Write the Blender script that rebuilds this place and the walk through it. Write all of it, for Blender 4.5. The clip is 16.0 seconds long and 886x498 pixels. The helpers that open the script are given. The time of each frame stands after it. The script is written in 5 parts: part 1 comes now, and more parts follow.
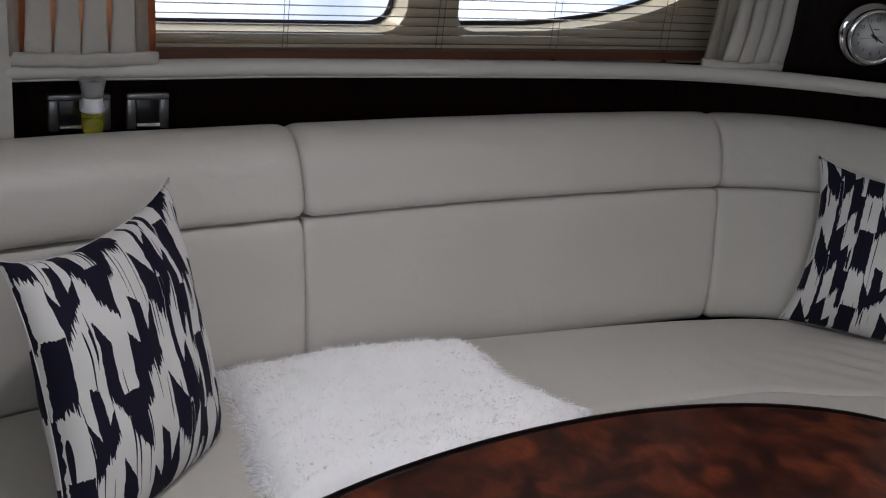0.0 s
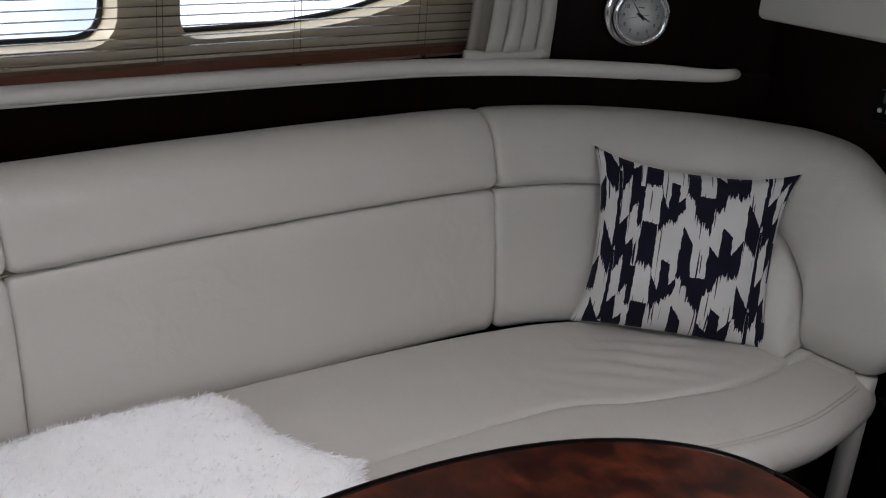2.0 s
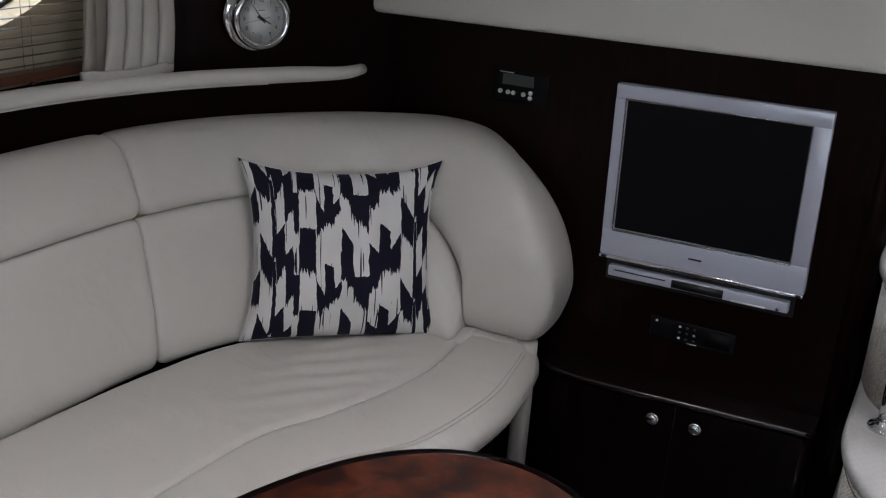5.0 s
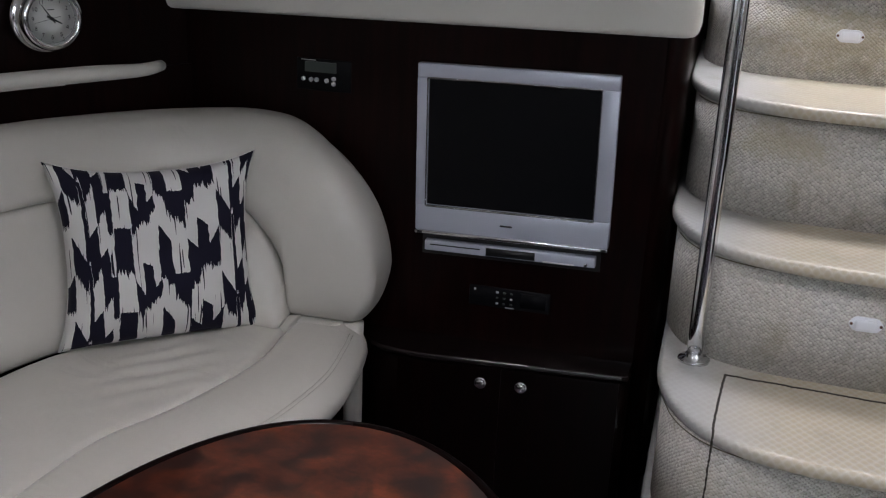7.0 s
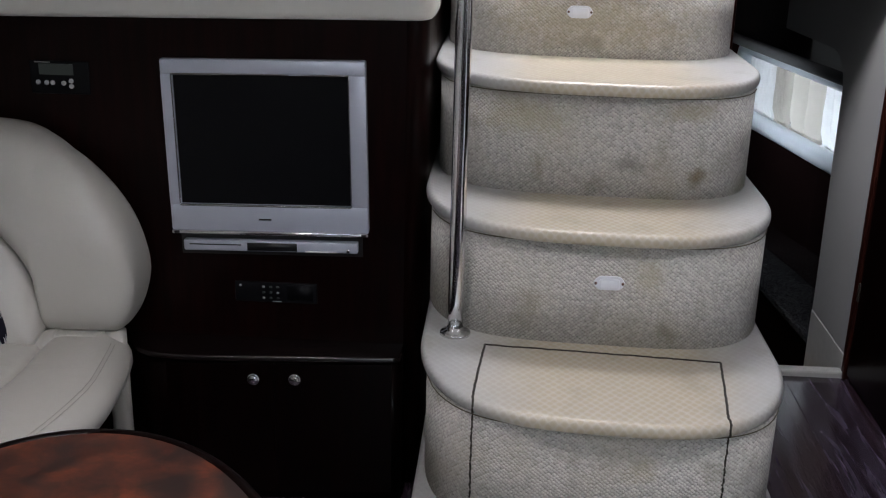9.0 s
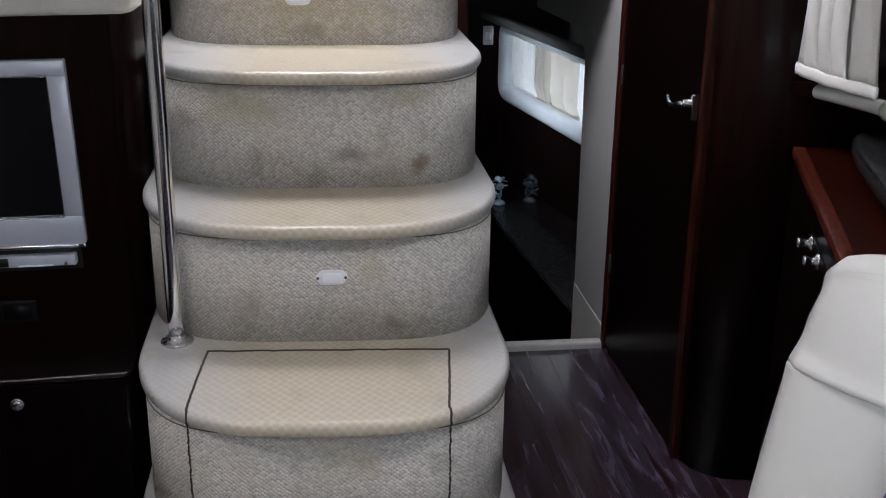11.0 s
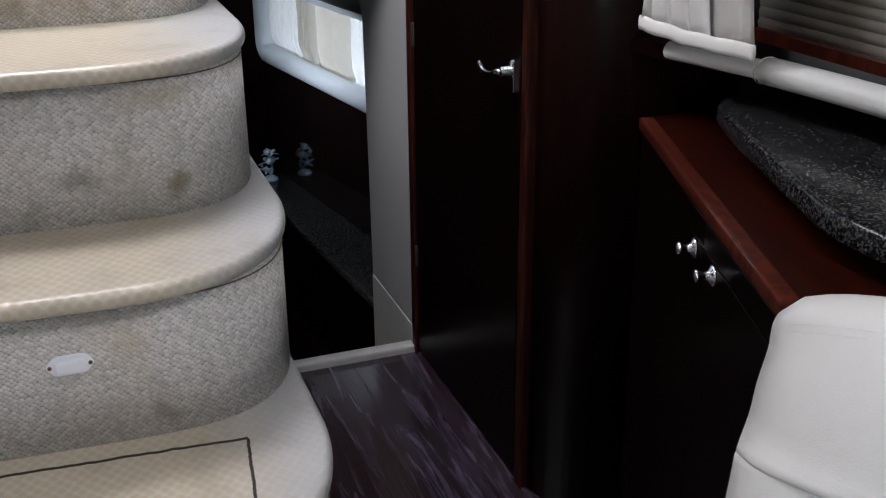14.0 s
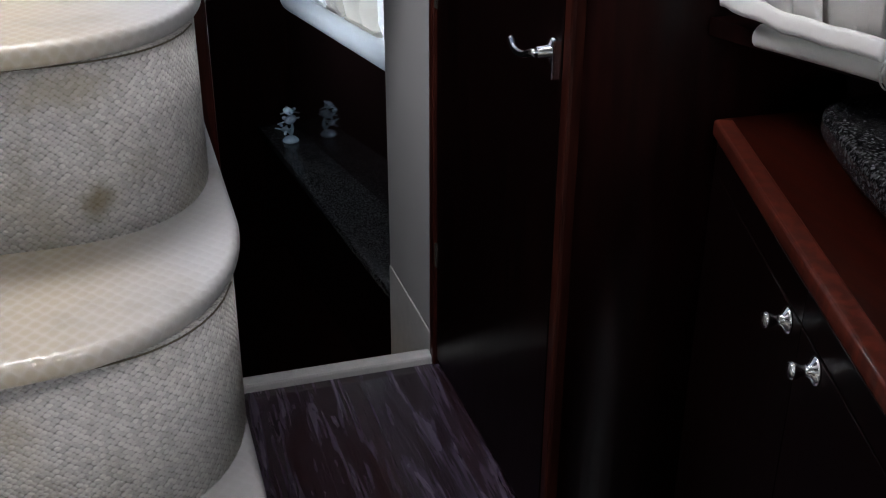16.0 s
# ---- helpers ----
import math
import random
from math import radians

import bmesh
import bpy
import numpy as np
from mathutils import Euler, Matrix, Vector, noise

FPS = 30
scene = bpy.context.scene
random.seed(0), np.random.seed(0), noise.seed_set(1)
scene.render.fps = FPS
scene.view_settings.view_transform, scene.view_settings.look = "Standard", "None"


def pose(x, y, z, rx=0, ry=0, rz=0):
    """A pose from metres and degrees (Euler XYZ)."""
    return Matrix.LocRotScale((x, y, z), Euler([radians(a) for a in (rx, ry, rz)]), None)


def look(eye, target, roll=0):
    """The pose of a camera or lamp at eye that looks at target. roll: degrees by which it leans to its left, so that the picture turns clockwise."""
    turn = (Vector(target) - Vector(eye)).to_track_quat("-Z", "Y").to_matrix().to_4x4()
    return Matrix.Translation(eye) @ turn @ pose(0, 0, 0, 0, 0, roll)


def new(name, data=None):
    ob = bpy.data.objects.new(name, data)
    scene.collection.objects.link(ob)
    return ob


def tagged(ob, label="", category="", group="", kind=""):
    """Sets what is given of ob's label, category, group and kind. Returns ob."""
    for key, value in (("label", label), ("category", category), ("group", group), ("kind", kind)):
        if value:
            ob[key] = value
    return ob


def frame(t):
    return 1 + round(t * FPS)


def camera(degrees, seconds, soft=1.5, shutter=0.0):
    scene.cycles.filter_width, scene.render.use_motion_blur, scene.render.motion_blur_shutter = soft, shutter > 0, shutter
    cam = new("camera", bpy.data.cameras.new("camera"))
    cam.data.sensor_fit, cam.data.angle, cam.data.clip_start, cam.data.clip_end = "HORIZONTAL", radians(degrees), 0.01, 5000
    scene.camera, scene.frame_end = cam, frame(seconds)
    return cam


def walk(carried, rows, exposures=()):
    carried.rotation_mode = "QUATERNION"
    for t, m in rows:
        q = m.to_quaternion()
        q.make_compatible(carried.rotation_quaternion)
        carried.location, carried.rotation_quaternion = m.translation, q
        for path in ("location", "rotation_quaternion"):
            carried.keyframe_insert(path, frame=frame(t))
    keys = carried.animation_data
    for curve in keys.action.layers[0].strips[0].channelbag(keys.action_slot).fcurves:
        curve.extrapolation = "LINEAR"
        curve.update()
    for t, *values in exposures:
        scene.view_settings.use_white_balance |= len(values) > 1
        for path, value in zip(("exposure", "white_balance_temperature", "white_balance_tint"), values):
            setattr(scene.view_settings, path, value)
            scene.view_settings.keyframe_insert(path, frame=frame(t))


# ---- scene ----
cam = camera(45.1, 16.0, soft=1.15)
PATH = [
    (0, (-0.131, -0.094, 1.528), (0.813, 1.507, 0.79), 6.7),
    (0.5, (-0.073, -0.055, 1.527), (0.94, 1.499, 0.781), 6.2),
    (1, (-0.003, 0.004, 1.527), (1.065, 1.518, 0.774), 5.5),
    (1.5, (0.083, 0.037, 1.525), (1.238, 1.49, 0.781), 5.4),
    (2, (0.128, 0.058, 1.537), (1.338, 1.468, 0.796), 5.0),
    (2.5, (0.219, 0.015, 1.539), (1.455, 1.401, 0.796), 4.7),
    (3, (0.231, 0.035, 1.552), (1.579, 1.314, 0.813), 5.0),
    (3.5, (0.197, 0.088, 1.549), (1.663, 1.241, 0.826), 5.0),
    (4, (0.165, 0.146, 1.554), (1.718, 1.183, 0.838), 4.8),
    (6.5, (0.026, 0.292, 1.486), (1.832, 0.842, 0.827), 2.9),
    (7, (0.017, 0.274, 1.482), (1.848, 0.74, 0.827), 2.7),
    (7.5, (0.018, 0.253, 1.476), (1.865, 0.65, 0.821), 2.4),
    (8, (0.017, 0.236, 1.481), (1.876, 0.559, 0.818), 1.8),
    (8.5, (0.015, 0.207, 1.472), (1.892, 0.421, 0.815), 1.6),
    (9, (0.023, 0.174, 1.464), (1.913, 0.279, 0.818), 1.4),
    (9.5, (0.028, 0.137, 1.462), (1.922, 0.131, 0.822), 1.1),
    (10, (0.038, 0.091, 1.46), (1.929, -0.014, 0.817), 0.6),
    (10.2, (0.045, 0.075, 1.461), (1.933, -0.071, 0.817), 0.6),
    (12.3, (0.256, -0.172, 1.452), (2.105, -0.5, 0.765), -0.0),
    (12.5, (0.297, -0.169, 1.449), (2.139, -0.535, 0.761), -0.3),
    (13, (0.436, -0.157, 1.447), (2.242, -0.642, 0.739), -0.7),
    (13.5, (0.561, -0.118, 1.44), (2.327, -0.683, 0.689), -0.5),
    (14, (0.652, -0.089, 1.423), (2.387, -0.727, 0.658), -0.5),
    (14.5, (0.753, -0.117, 1.408), (2.476, -0.754, 0.616), -0.1),
    (15, (0.894, -0.195, 1.395), (2.609, -0.823, 0.58), -0.0),
    (15.5, (0.994, -0.267, 1.398), (2.701, -0.86, 0.54), 0.7),
    (16, (1.066, -0.299, 1.381), (2.786, -0.836, 0.512), 0.2),
]
walk(cam, [(t, look(eye, target, roll)) for t, eye, target, roll in PATH], [(0, -0.40), (1, -0.34), (2, -0.20), (3, 0.0), (4.2, 0.04), (6.5, 0.0), (16, 0.0)])

# ---- light ----
world = bpy.data.worlds.new("sky")
scene.world = world
world.use_nodes = True
wn = world.node_tree
sky = wn.nodes.new("ShaderNodeTexSky")
sky.sky_type, sky.sun_disc = "NISHITA", False
sky.sun_elevation, sky.sun_rotation = radians(31), radians(-35)
wn.nodes["Background"].inputs["Strength"].default_value = 0.10
wn.links.new(sky.outputs[0], wn.nodes["Background"].inputs[0])

sun_data = bpy.data.lights.new("sun", "SUN")
sun_data.energy, sun_data.angle, sun_data.color = 3.2, radians(0.6), (1, 0.96, 0.9)
sun = new("sun", sun_data)
sun.matrix_world = look((0, 0, 10), (8.5, -14.0, 0))


def area(name, eye, target, w, h, watts, colour, spread=180):
    d = bpy.data.lights.new(name, "AREA")
    d.shape, d.size, d.size_y, d.energy, d.color = "RECTANGLE", w, h, watts, colour
    ob = new(name, d)
    d.spread = radians(spread)
    ob.matrix_world = look(eye, target)
    return ob


COOL, NEUTRAL = (0.85, 0.92, 1.0), (0.97, 0.945, 1.0)
area("windscreen_daylight", (-1.85, 0.0, 1.62), (1.0, 0.1, 0.7), 2.2, 0.5, 27, COOL)
area("companionway_daylight", (2.55, 0.0, 2.30), (2.35, -0.02, 0.8), 0.9, 0.6, 48, (0.94, 0.94, 1.0))
area("port_window_daylight", (1.0, 2.0, 1.40), (1.0, 0.6, 0.7), 1.5, 0.06, 3, COOL)
area("starboard_window_daylight", (0.2, -1.40, 1.36), (0.8, 0.5, 0.8), 0.8, 0.35, 5, COOL)
area("cabin_sky", (4.507, -1.443, 0.64), (4.365, -0.605, 0.5), 1.7, 0.3, 9.0, (0.80, 0.89, 1.0))
area("cabin_port_daylight", (4.55, -0.475, 0.72), (4.75, -1.1, 0.30), 0.7, 0.3, 2.4, (0.80, 0.89, 1.0), 105)
for lx, ly, watts, cone in ((0.40, 0.85, 34, 130), (1.22, 0.75, 28, 130), (1.3, -0.5, 24, 158)):
    d = bpy.data.lights.new("ceiling_downlight", "SPOT")
    d.energy, d.spot_size, d.spot_blend, d.shadow_soft_size, d.color = watts, radians(cone), 0.8, 0.07, NEUTRAL
    new("ceiling_downlight", d).matrix_world = look((lx, ly, 1.93), (lx, ly, 0))


# ---- materials ----
def material(name, colour, rough=0.5, metal=0.0, coat=0.0, var=0.12, scale=6.0, bump=0.0, bump_scale=200.0, spec=0.5):
    """A principled material with cloudy variation at a large scale, grain at a small one and fine relief."""
    m = bpy.data.materials.new(name)
    m.use_nodes = True
    nt = m.node_tree
    b = nt.nodes["Principled BSDF"]
    b.inputs["Roughness"].default_value, b.inputs["Metallic"].default_value = rough, metal
    b.inputs["Coat Weight"].default_value, b.inputs["Specular IOR Level"].default_value = coat, spec
    b.inputs["Coat Roughness"].default_value = 0.08
    geo = nt.nodes.new("ShaderNodeTexCoord")
    big = nt.nodes.new("ShaderNodeTexNoise")
    big.inputs["Scale"].default_value, big.inputs["Detail"].default_value = scale, 5
    nt.links.new(geo.outputs["Object"], big.inputs["Vector"])
    ramp = nt.nodes.new("ShaderNodeMix")
    ramp.data_type = "RGBA"
    dark = [c * (1 - var) for c in colour]
    light = [min(1, c * (1 + var)) for c in colour]
    ramp.inputs["A"].default_value, ramp.inputs["B"].default_value = (*dark, 1), (*light, 1)
    nt.links.new(big.outputs[0], ramp.inputs["Factor"])
    nt.links.new(ramp.outputs["Result"], b.inputs["Base Color"])
    if bump:
        fine = nt.nodes.new("ShaderNodeTexNoise")
        fine.inputs["Scale"].default_value, fine.inputs["Detail"].default_value = bump_scale, 3
        nt.links.new(geo.outputs["Object"], fine.inputs["Vector"])
        bn = nt.nodes.new("ShaderNodeBump")
        bn.inputs["Strength"].default_value, bn.inputs["Distance"].default_value = bump, 0.002
        nt.links.new(fine.outputs[0], bn.inputs["Height"])
        nt.links.new(bn.outputs[0], b.inputs["Normal"])
    return m


M = {}


def nodes_of(m):
    nt = m.node_tree
    return nt, nt.nodes["Principled BSDF"]


def add(nt, kind, **inputs):
    n = nt.nodes.new(kind)
    for k, v in inputs.items():
        n.inputs[k.replace("_", " ")].default_value = v
    return n


def mix(nt, a, b, fac):
    """A colour mix node; a, b and fac are colours, numbers or sockets."""
    n = nt.nodes.new("ShaderNodeMix")
    n.data_type = "RGBA"
    for socket, v in ((n.inputs["A"], a), (n.inputs["B"], b), (n.inputs["Factor"], fac)):
        if isinstance(v, bpy.types.NodeSocket):
            nt.links.new(v, socket)
        else:
            socket.default_value = v if isinstance(v, float) else (*v, 1)
    return n.outputs["Result"]


def calc(nt, op, a, b=0.0, c=0.0):
    n = nt.nodes.new("ShaderNodeMath")
    n.operation = op
    for socket, v in zip(n.inputs, (a, b, c)):
        if isinstance(v, bpy.types.NodeSocket):
            nt.links.new(v, socket)
        else:
            socket.default_value = v
    return n.outputs[0]


def step(nt, v, low, high):
    n = nt.nodes.new("ShaderNodeMapRange")
    n.interpolation_type = "SMOOTHSTEP"
    n.inputs["From Min"].default_value, n.inputs["From Max"].default_value = low, high
    nt.links.new(v, n.inputs["Value"])
    return n.outputs[0]


def stretched(nt, source, scale, rot=(0, 0, 0)):
    n = nt.nodes.new("ShaderNodeMapping")
    n.inputs["Scale"].default_value, n.inputs["Rotation"].default_value = scale, rot
    nt.links.new(source, n.inputs["Vector"])
    return n.outputs[0]


def tex(nt, kind, vec, out=0, **inputs):
    n = add(nt, kind, **inputs)
    nt.links.new(vec, n.inputs["Vector"])
    return n.outputs[out]


def relief(nt, b, height, strength, distance):
    bn = add(nt, "ShaderNodeBump", Strength=strength, Distance=distance)
    nt.links.new(height, bn.inputs["Height"])
    nt.links.new(bn.outputs[0], b.inputs["Normal"])


M["vinyl"] = material("cream_vinyl", (0.60, 0.58, 0.54), 0.45, var=0.05, bump=0.15, bump_scale=300)
M["chrome"] = material("chrome", (0.72, 0.72, 0.74), 0.14, metal=1.0, var=0.03)
M["silver"] = material("silver_plastic", (0.46, 0.48, 0.56), 0.33, metal=0.25, var=0.03, bump=0.05, bump_scale=900)
M["black"] = material("black_plastic", (0.008, 0.008, 0.009), 0.3, var=0.1)
M["screen"] = material("dark_glass_screen", (0.005, 0.005, 0.006), 0.35, var=0.05, spec=0.08)
M["fur"] = material("white_fur", (0.58, 0.58, 0.585), 0.9, var=0.03, spec=0.1)
M["fleece"] = material("white_fleece", (0.95, 0.95, 0.955), 0.95, var=0.03, scale=20, bump=0.35, bump_scale=160, spec=0.1)
M["white"] = material("white_plastic", (0.74, 0.75, 0.80), 0.4, var=0.03)
M["grey"] = material("grey_panel", (0.34, 0.335, 0.33), 0.8, var=0.08, scale=3, bump=0.4, bump_scale=400)
M["grey_pad"] = material("dark_grey_vinyl", (0.15, 0.148, 0.145), 0.6, var=0.08, bump=0.3, bump_scale=300)
M["ceiling"] = material("headliner", (0.7, 0.69, 0.66), 0.8, var=0.03, bump=0.2)
M["gel"] = material("cream_gelcoat", (0.62, 0.55, 0.42), 0.3, var=0.06)
M["gel_white"] = material("white_gelcoat", (0.72, 0.77, 0.82), 0.3, var=0.04)
M["ink"] = material("black_ink", (0.01, 0.01, 0.012), 0.5, var=0.05)
M["dial"] = material("clock_dial", (0.78, 0.78, 0.76), 0.5, var=0.03)
M["lcd"] = material("grey_display", (0.035, 0.045, 0.04), 0.3, var=0.1)
M["button"] = material("pale_button", (0.5, 0.5, 0.5), 0.5, var=0.05)
M["thread"] = material("brown_edge", (0.02, 0.015, 0.01), 0.7, var=0.4, scale=60)
M["binding"] = material("tan_binding", (0.11, 0.09, 0.06), 0.8, var=0.5, scale=70)
M["oil"] = material("yellow_oil", (0.45, 0.42, 0.02), 0.1, var=0.1)
M["oil"].node_tree.nodes["Principled BSDF"].inputs["Transmission Weight"].default_value = 0.7
M["figurine"] = material("blue_glass", (0.48, 0.62, 1.0), 0.06, metal=0.3, var=0.5, scale=40, coat=1.0)
# lining tinted orange: sun glow between the pleats is put into its colour
M["sheer"] = material("sun_tinted_lining", (0.55, 0.40, 0.28), 0.9, var=0.1)
M["glass"] = material("window_glass", (0.95, 0.97, 1.0), 0.02, var=0.01)
M["glass"].node_tree.nodes["Principled BSDF"].inputs["Transmission Weight"].default_value = 1.0
M["glass"].node_tree.nodes["Principled BSDF"].inputs["IOR"].default_value = 1.05
M["lacquer"] = material("black_lacquer", (0.007, 0.004, 0.004), 0.22, var=0.3, coat=0.6)
M["lacquer"].node_tree.nodes["Principled BSDF"].inputs["Coat Roughness"].default_value = 0.16
M["gloss"] = material("piano_black_wood", (0.010, 0.005, 0.005), 0.06, var=0.3, coat=1.0, spec=0.8)


def wood(name, dark, light, grain, rough, coat):
    """Polished wood with stretched grain and cloudy tone."""
    m = material(name, dark, rough, coat=coat)
    nt, b = nodes_of(m)
    co = nt.nodes["Texture Coordinate"].outputs["Object"]
    fine = tex(nt, "ShaderNodeTexNoise", stretched(nt, co, grain), Scale=1.0, Detail=6.0, Distortion=0.4)
    cloud = tex(nt, "ShaderNodeTexNoise", co, Scale=3.0, Detail=3.0)
    fac = calc(nt, "MULTIPLY", step(nt, fine, 0.35, 0.7), calc(nt, "ADD", cloud, 0.35))
    nt.links.new(mix(nt, dark, light, fac), b.inputs["Base Color"])
    nt.links.new(calc(nt, "MULTIPLY_ADD", fine, 0.12, rough - 0.05), b.inputs["Roughness"])
    b.inputs["Coat Roughness"].default_value, b.inputs["Specular IOR Level"].default_value = 0.12, 0.07
    return m


M["wenge"] = wood("dark_wood", (0.0034, 0.0010, 0.0010), (0.0096, 0.0022, 0.0020), (60, 60, 5), 0.30, 0.03)
M["cherry"] = wood("cherry_wood", (0.045, 0.009, 0.006), (0.11, 0.022, 0.013), (50, 50, 6), 0.38, 0.15)
M["stile"] = wood("dark_cherry", (0.016, 0.004, 0.003), (0.042, 0.010, 0.0065), (50, 50, 6), 0.36, 0.12)
M["ebony"] = wood("near_black_wood", (0.0022, 0.0009, 0.0009), (0.0050, 0.0015, 0.0014), (60, 60, 5), 0.30, 0.03)
M["column"] = wood("red_brown_wood", (0.0046, 0.0011, 0.0010), (0.0115, 0.0026, 0.0021), (60, 60, 5), 0.42, 0.02)
M["counter_wood"] = wood("cherry_top", (0.016, 0.0026, 0.0015), (0.036, 0.0055, 0.0025), (8, 60, 60), 0.4, 0.1)

# floor boards: dark stain with wavy grain that differs from plank to plank; the grain's silvery purple is reflected
# daylight put into the colour
M["floor"] = wood("wood_floor", (0.013, 0.008, 0.013), (0.095, 0.078, 0.115), (6, 70, 70), 0.3, 0.3)
nt, b = nodes_of(M["floor"])
co = nt.nodes["Texture Coordinate"].outputs["Object"]
luck = nt.nodes.new("ShaderNodeObjectInfo").outputs["Random"]
shift = nt.nodes.new("ShaderNodeVectorMath")
nt.links.new(co, shift.inputs[0])
pair = nt.nodes.new("ShaderNodeCombineXYZ")
nt.links.new(calc(nt, "MULTIPLY", luck, 37.0), pair.inputs["X"])
nt.links.new(calc(nt, "MULTIPLY", luck, 11.0), pair.inputs["Y"])
nt.links.new(pair.outputs[0], shift.inputs[1])
streak = tex(nt, "ShaderNodeTexNoise", stretched(nt, shift.outputs[0], (2.6, 17, 17)), Scale=1.0, Detail=6.0, Distortion=1.8)
fibre = tex(nt, "ShaderNodeTexNoise", stretched(nt, shift.outputs[0], (7, 150, 150)), Scale=1.0, Detail=4.0, Distortion=0.3)
grain = calc(nt, "MULTIPLY", step(nt, streak, 0.30, 0.80), calc(nt, "MULTIPLY_ADD", step(nt, fibre, 0.3, 0.7), 0.75, 0.25))
warm = mix(nt, (0.020, 0.006, 0.005), (0.013, 0.006, 0.008), luck)
# purple-grey on the grain paints in a bluish daylight reflection
nt.links.new(mix(nt, warm, (0.115, 0.094, 0.145), grain), b.inputs["Base Color"])
relief(nt, b, calc(nt, "ADD", streak, calc(nt, "MULTIPLY", fibre, 0.5)), 0.42, 0.004)
nt.links.new(calc(nt, "MULTIPLY_ADD", step(nt, streak, 0.3, 0.75), 0.16, 0.15), b.inputs["Roughness"])
b.inputs["Specular IOR Level"].default_value, b.inputs["Coat Weight"].default_value = 0.6, 0.5

# leather: fine pores, soft creases
M["leather"] = material("cream_leather", (0.515, 0.492, 0.455), 0.34, var=0.05, scale=4)
nt, b = nodes_of(M["leather"])
co = nt.nodes["Texture Coordinate"].outputs["Object"]
pores = tex(nt, "ShaderNodeTexVoronoi", co, Scale=420.0)
crease = tex(nt, "ShaderNodeTexNoise", stretched(nt, co, (7, 5, 9)), Scale=1.0, Detail=4.0, Distortion=0.8)
wrinkle = tex(nt, "ShaderNodeTexNoise", stretched(nt, co, (16, 30, 16), (0, 0, 0.5)), Scale=1.0, Detail=3.0, Distortion=1.4)
folds = calc(nt, "MULTIPLY_ADD", step(nt, wrinkle, 0.25, 0.75), 0.07, calc(nt, "MULTIPLY", crease, 1.7))
relief(nt, b, calc(nt, "MULTIPLY_ADD", pores, 0.04, folds), 0.26, 0.012)
M["leather_white"] = material("white_leather", (0.72, 0.71, 0.685), 0.4, var=0.03, scale=4, bump=0.12, bump_scale=380)


def spill(nt, co, at, size, ragged):
    """1 inside an uneven round stain at a place, 0 outside it."""
    off = nt.nodes.new("ShaderNodeVectorMath")
    off.operation = "SUBTRACT"
    nt.links.new(co, off.inputs[0])
    off.inputs[1].default_value = at
    far = nt.nodes.new("ShaderNodeVectorMath")
    far.operation = "LENGTH"
    nt.links.new(stretched(nt, off.outputs[0], [1 / q for q in size]), far.inputs[0])
    return step(nt, calc(nt, "MULTIPLY_ADD", ragged, 1.5, far.outputs["Value"]), 1.75, 0.85)


def woven(name, base, size, depth, stain, dark, spills=()):
    """A carpet of small diagonal loops laid out over the UVs, which are in metres, with old stains."""
    m = material(name, base, 0.9)
    nt, b = nodes_of(m)
    co = nt.nodes["Texture Coordinate"].outputs["Object"]
    uv = nt.nodes["Texture Coordinate"].outputs["UV"]
    loops = add(nt, "ShaderNodeTexVoronoi", Scale=1.0, Randomness=0.34)
    loops.voronoi_dimensions = "2D"
    nt.links.new(stretched(nt, uv, (1 / size, 1.25 / size, 1), (0, 0, 0.7854)), loops.inputs["Vector"])
    fuzz = tex(nt, "ShaderNodeTexNoise", co, Scale=520.0, Detail=2.0)
    cloud = tex(nt, "ShaderNodeTexNoise", co, Scale=4.0, Detail=3.0, Distortion=0.5)
    blot = tex(nt, "ShaderNodeTexNoise", stretched(nt, co, (11, 11, 9)), Scale=1.0, Detail=2.0, Distortion=0.3)
    pick = nt.nodes.new("ShaderNodeSeparateColor")
    nt.links.new(loops.outputs["Color"], pick.inputs[0])
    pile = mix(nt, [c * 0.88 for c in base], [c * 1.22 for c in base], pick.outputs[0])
    # shade in the gaps between loops is painted as a darker base colour
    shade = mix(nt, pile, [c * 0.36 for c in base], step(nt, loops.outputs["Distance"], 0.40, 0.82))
    shade = mix(nt, shade, stain, calc(nt, "MULTIPLY", step(nt, cloud, 0.42, 0.72), 0.5))
    shade = mix(nt, shade, dark, calc(nt, "MULTIPLY", step(nt, blot, 0.58, 0.76), 0.34))
    ragged = tex(nt, "ShaderNodeTexNoise", co, Scale=34.0, Detail=4.0)
    for at, wide, tint, weight in spills:
        shade = mix(nt, shade, tint, calc(nt, "MULTIPLY", spill(nt, co, at, wide, ragged), weight))
    nt.links.new(shade, b.inputs["Base Color"])
    relief(nt, b, calc(nt, "MULTIPLY_ADD", loops.outputs["Distance"], -1.0, calc(nt, "MULTIPLY", fuzz, 0.4)), 0.75, depth)
    return m


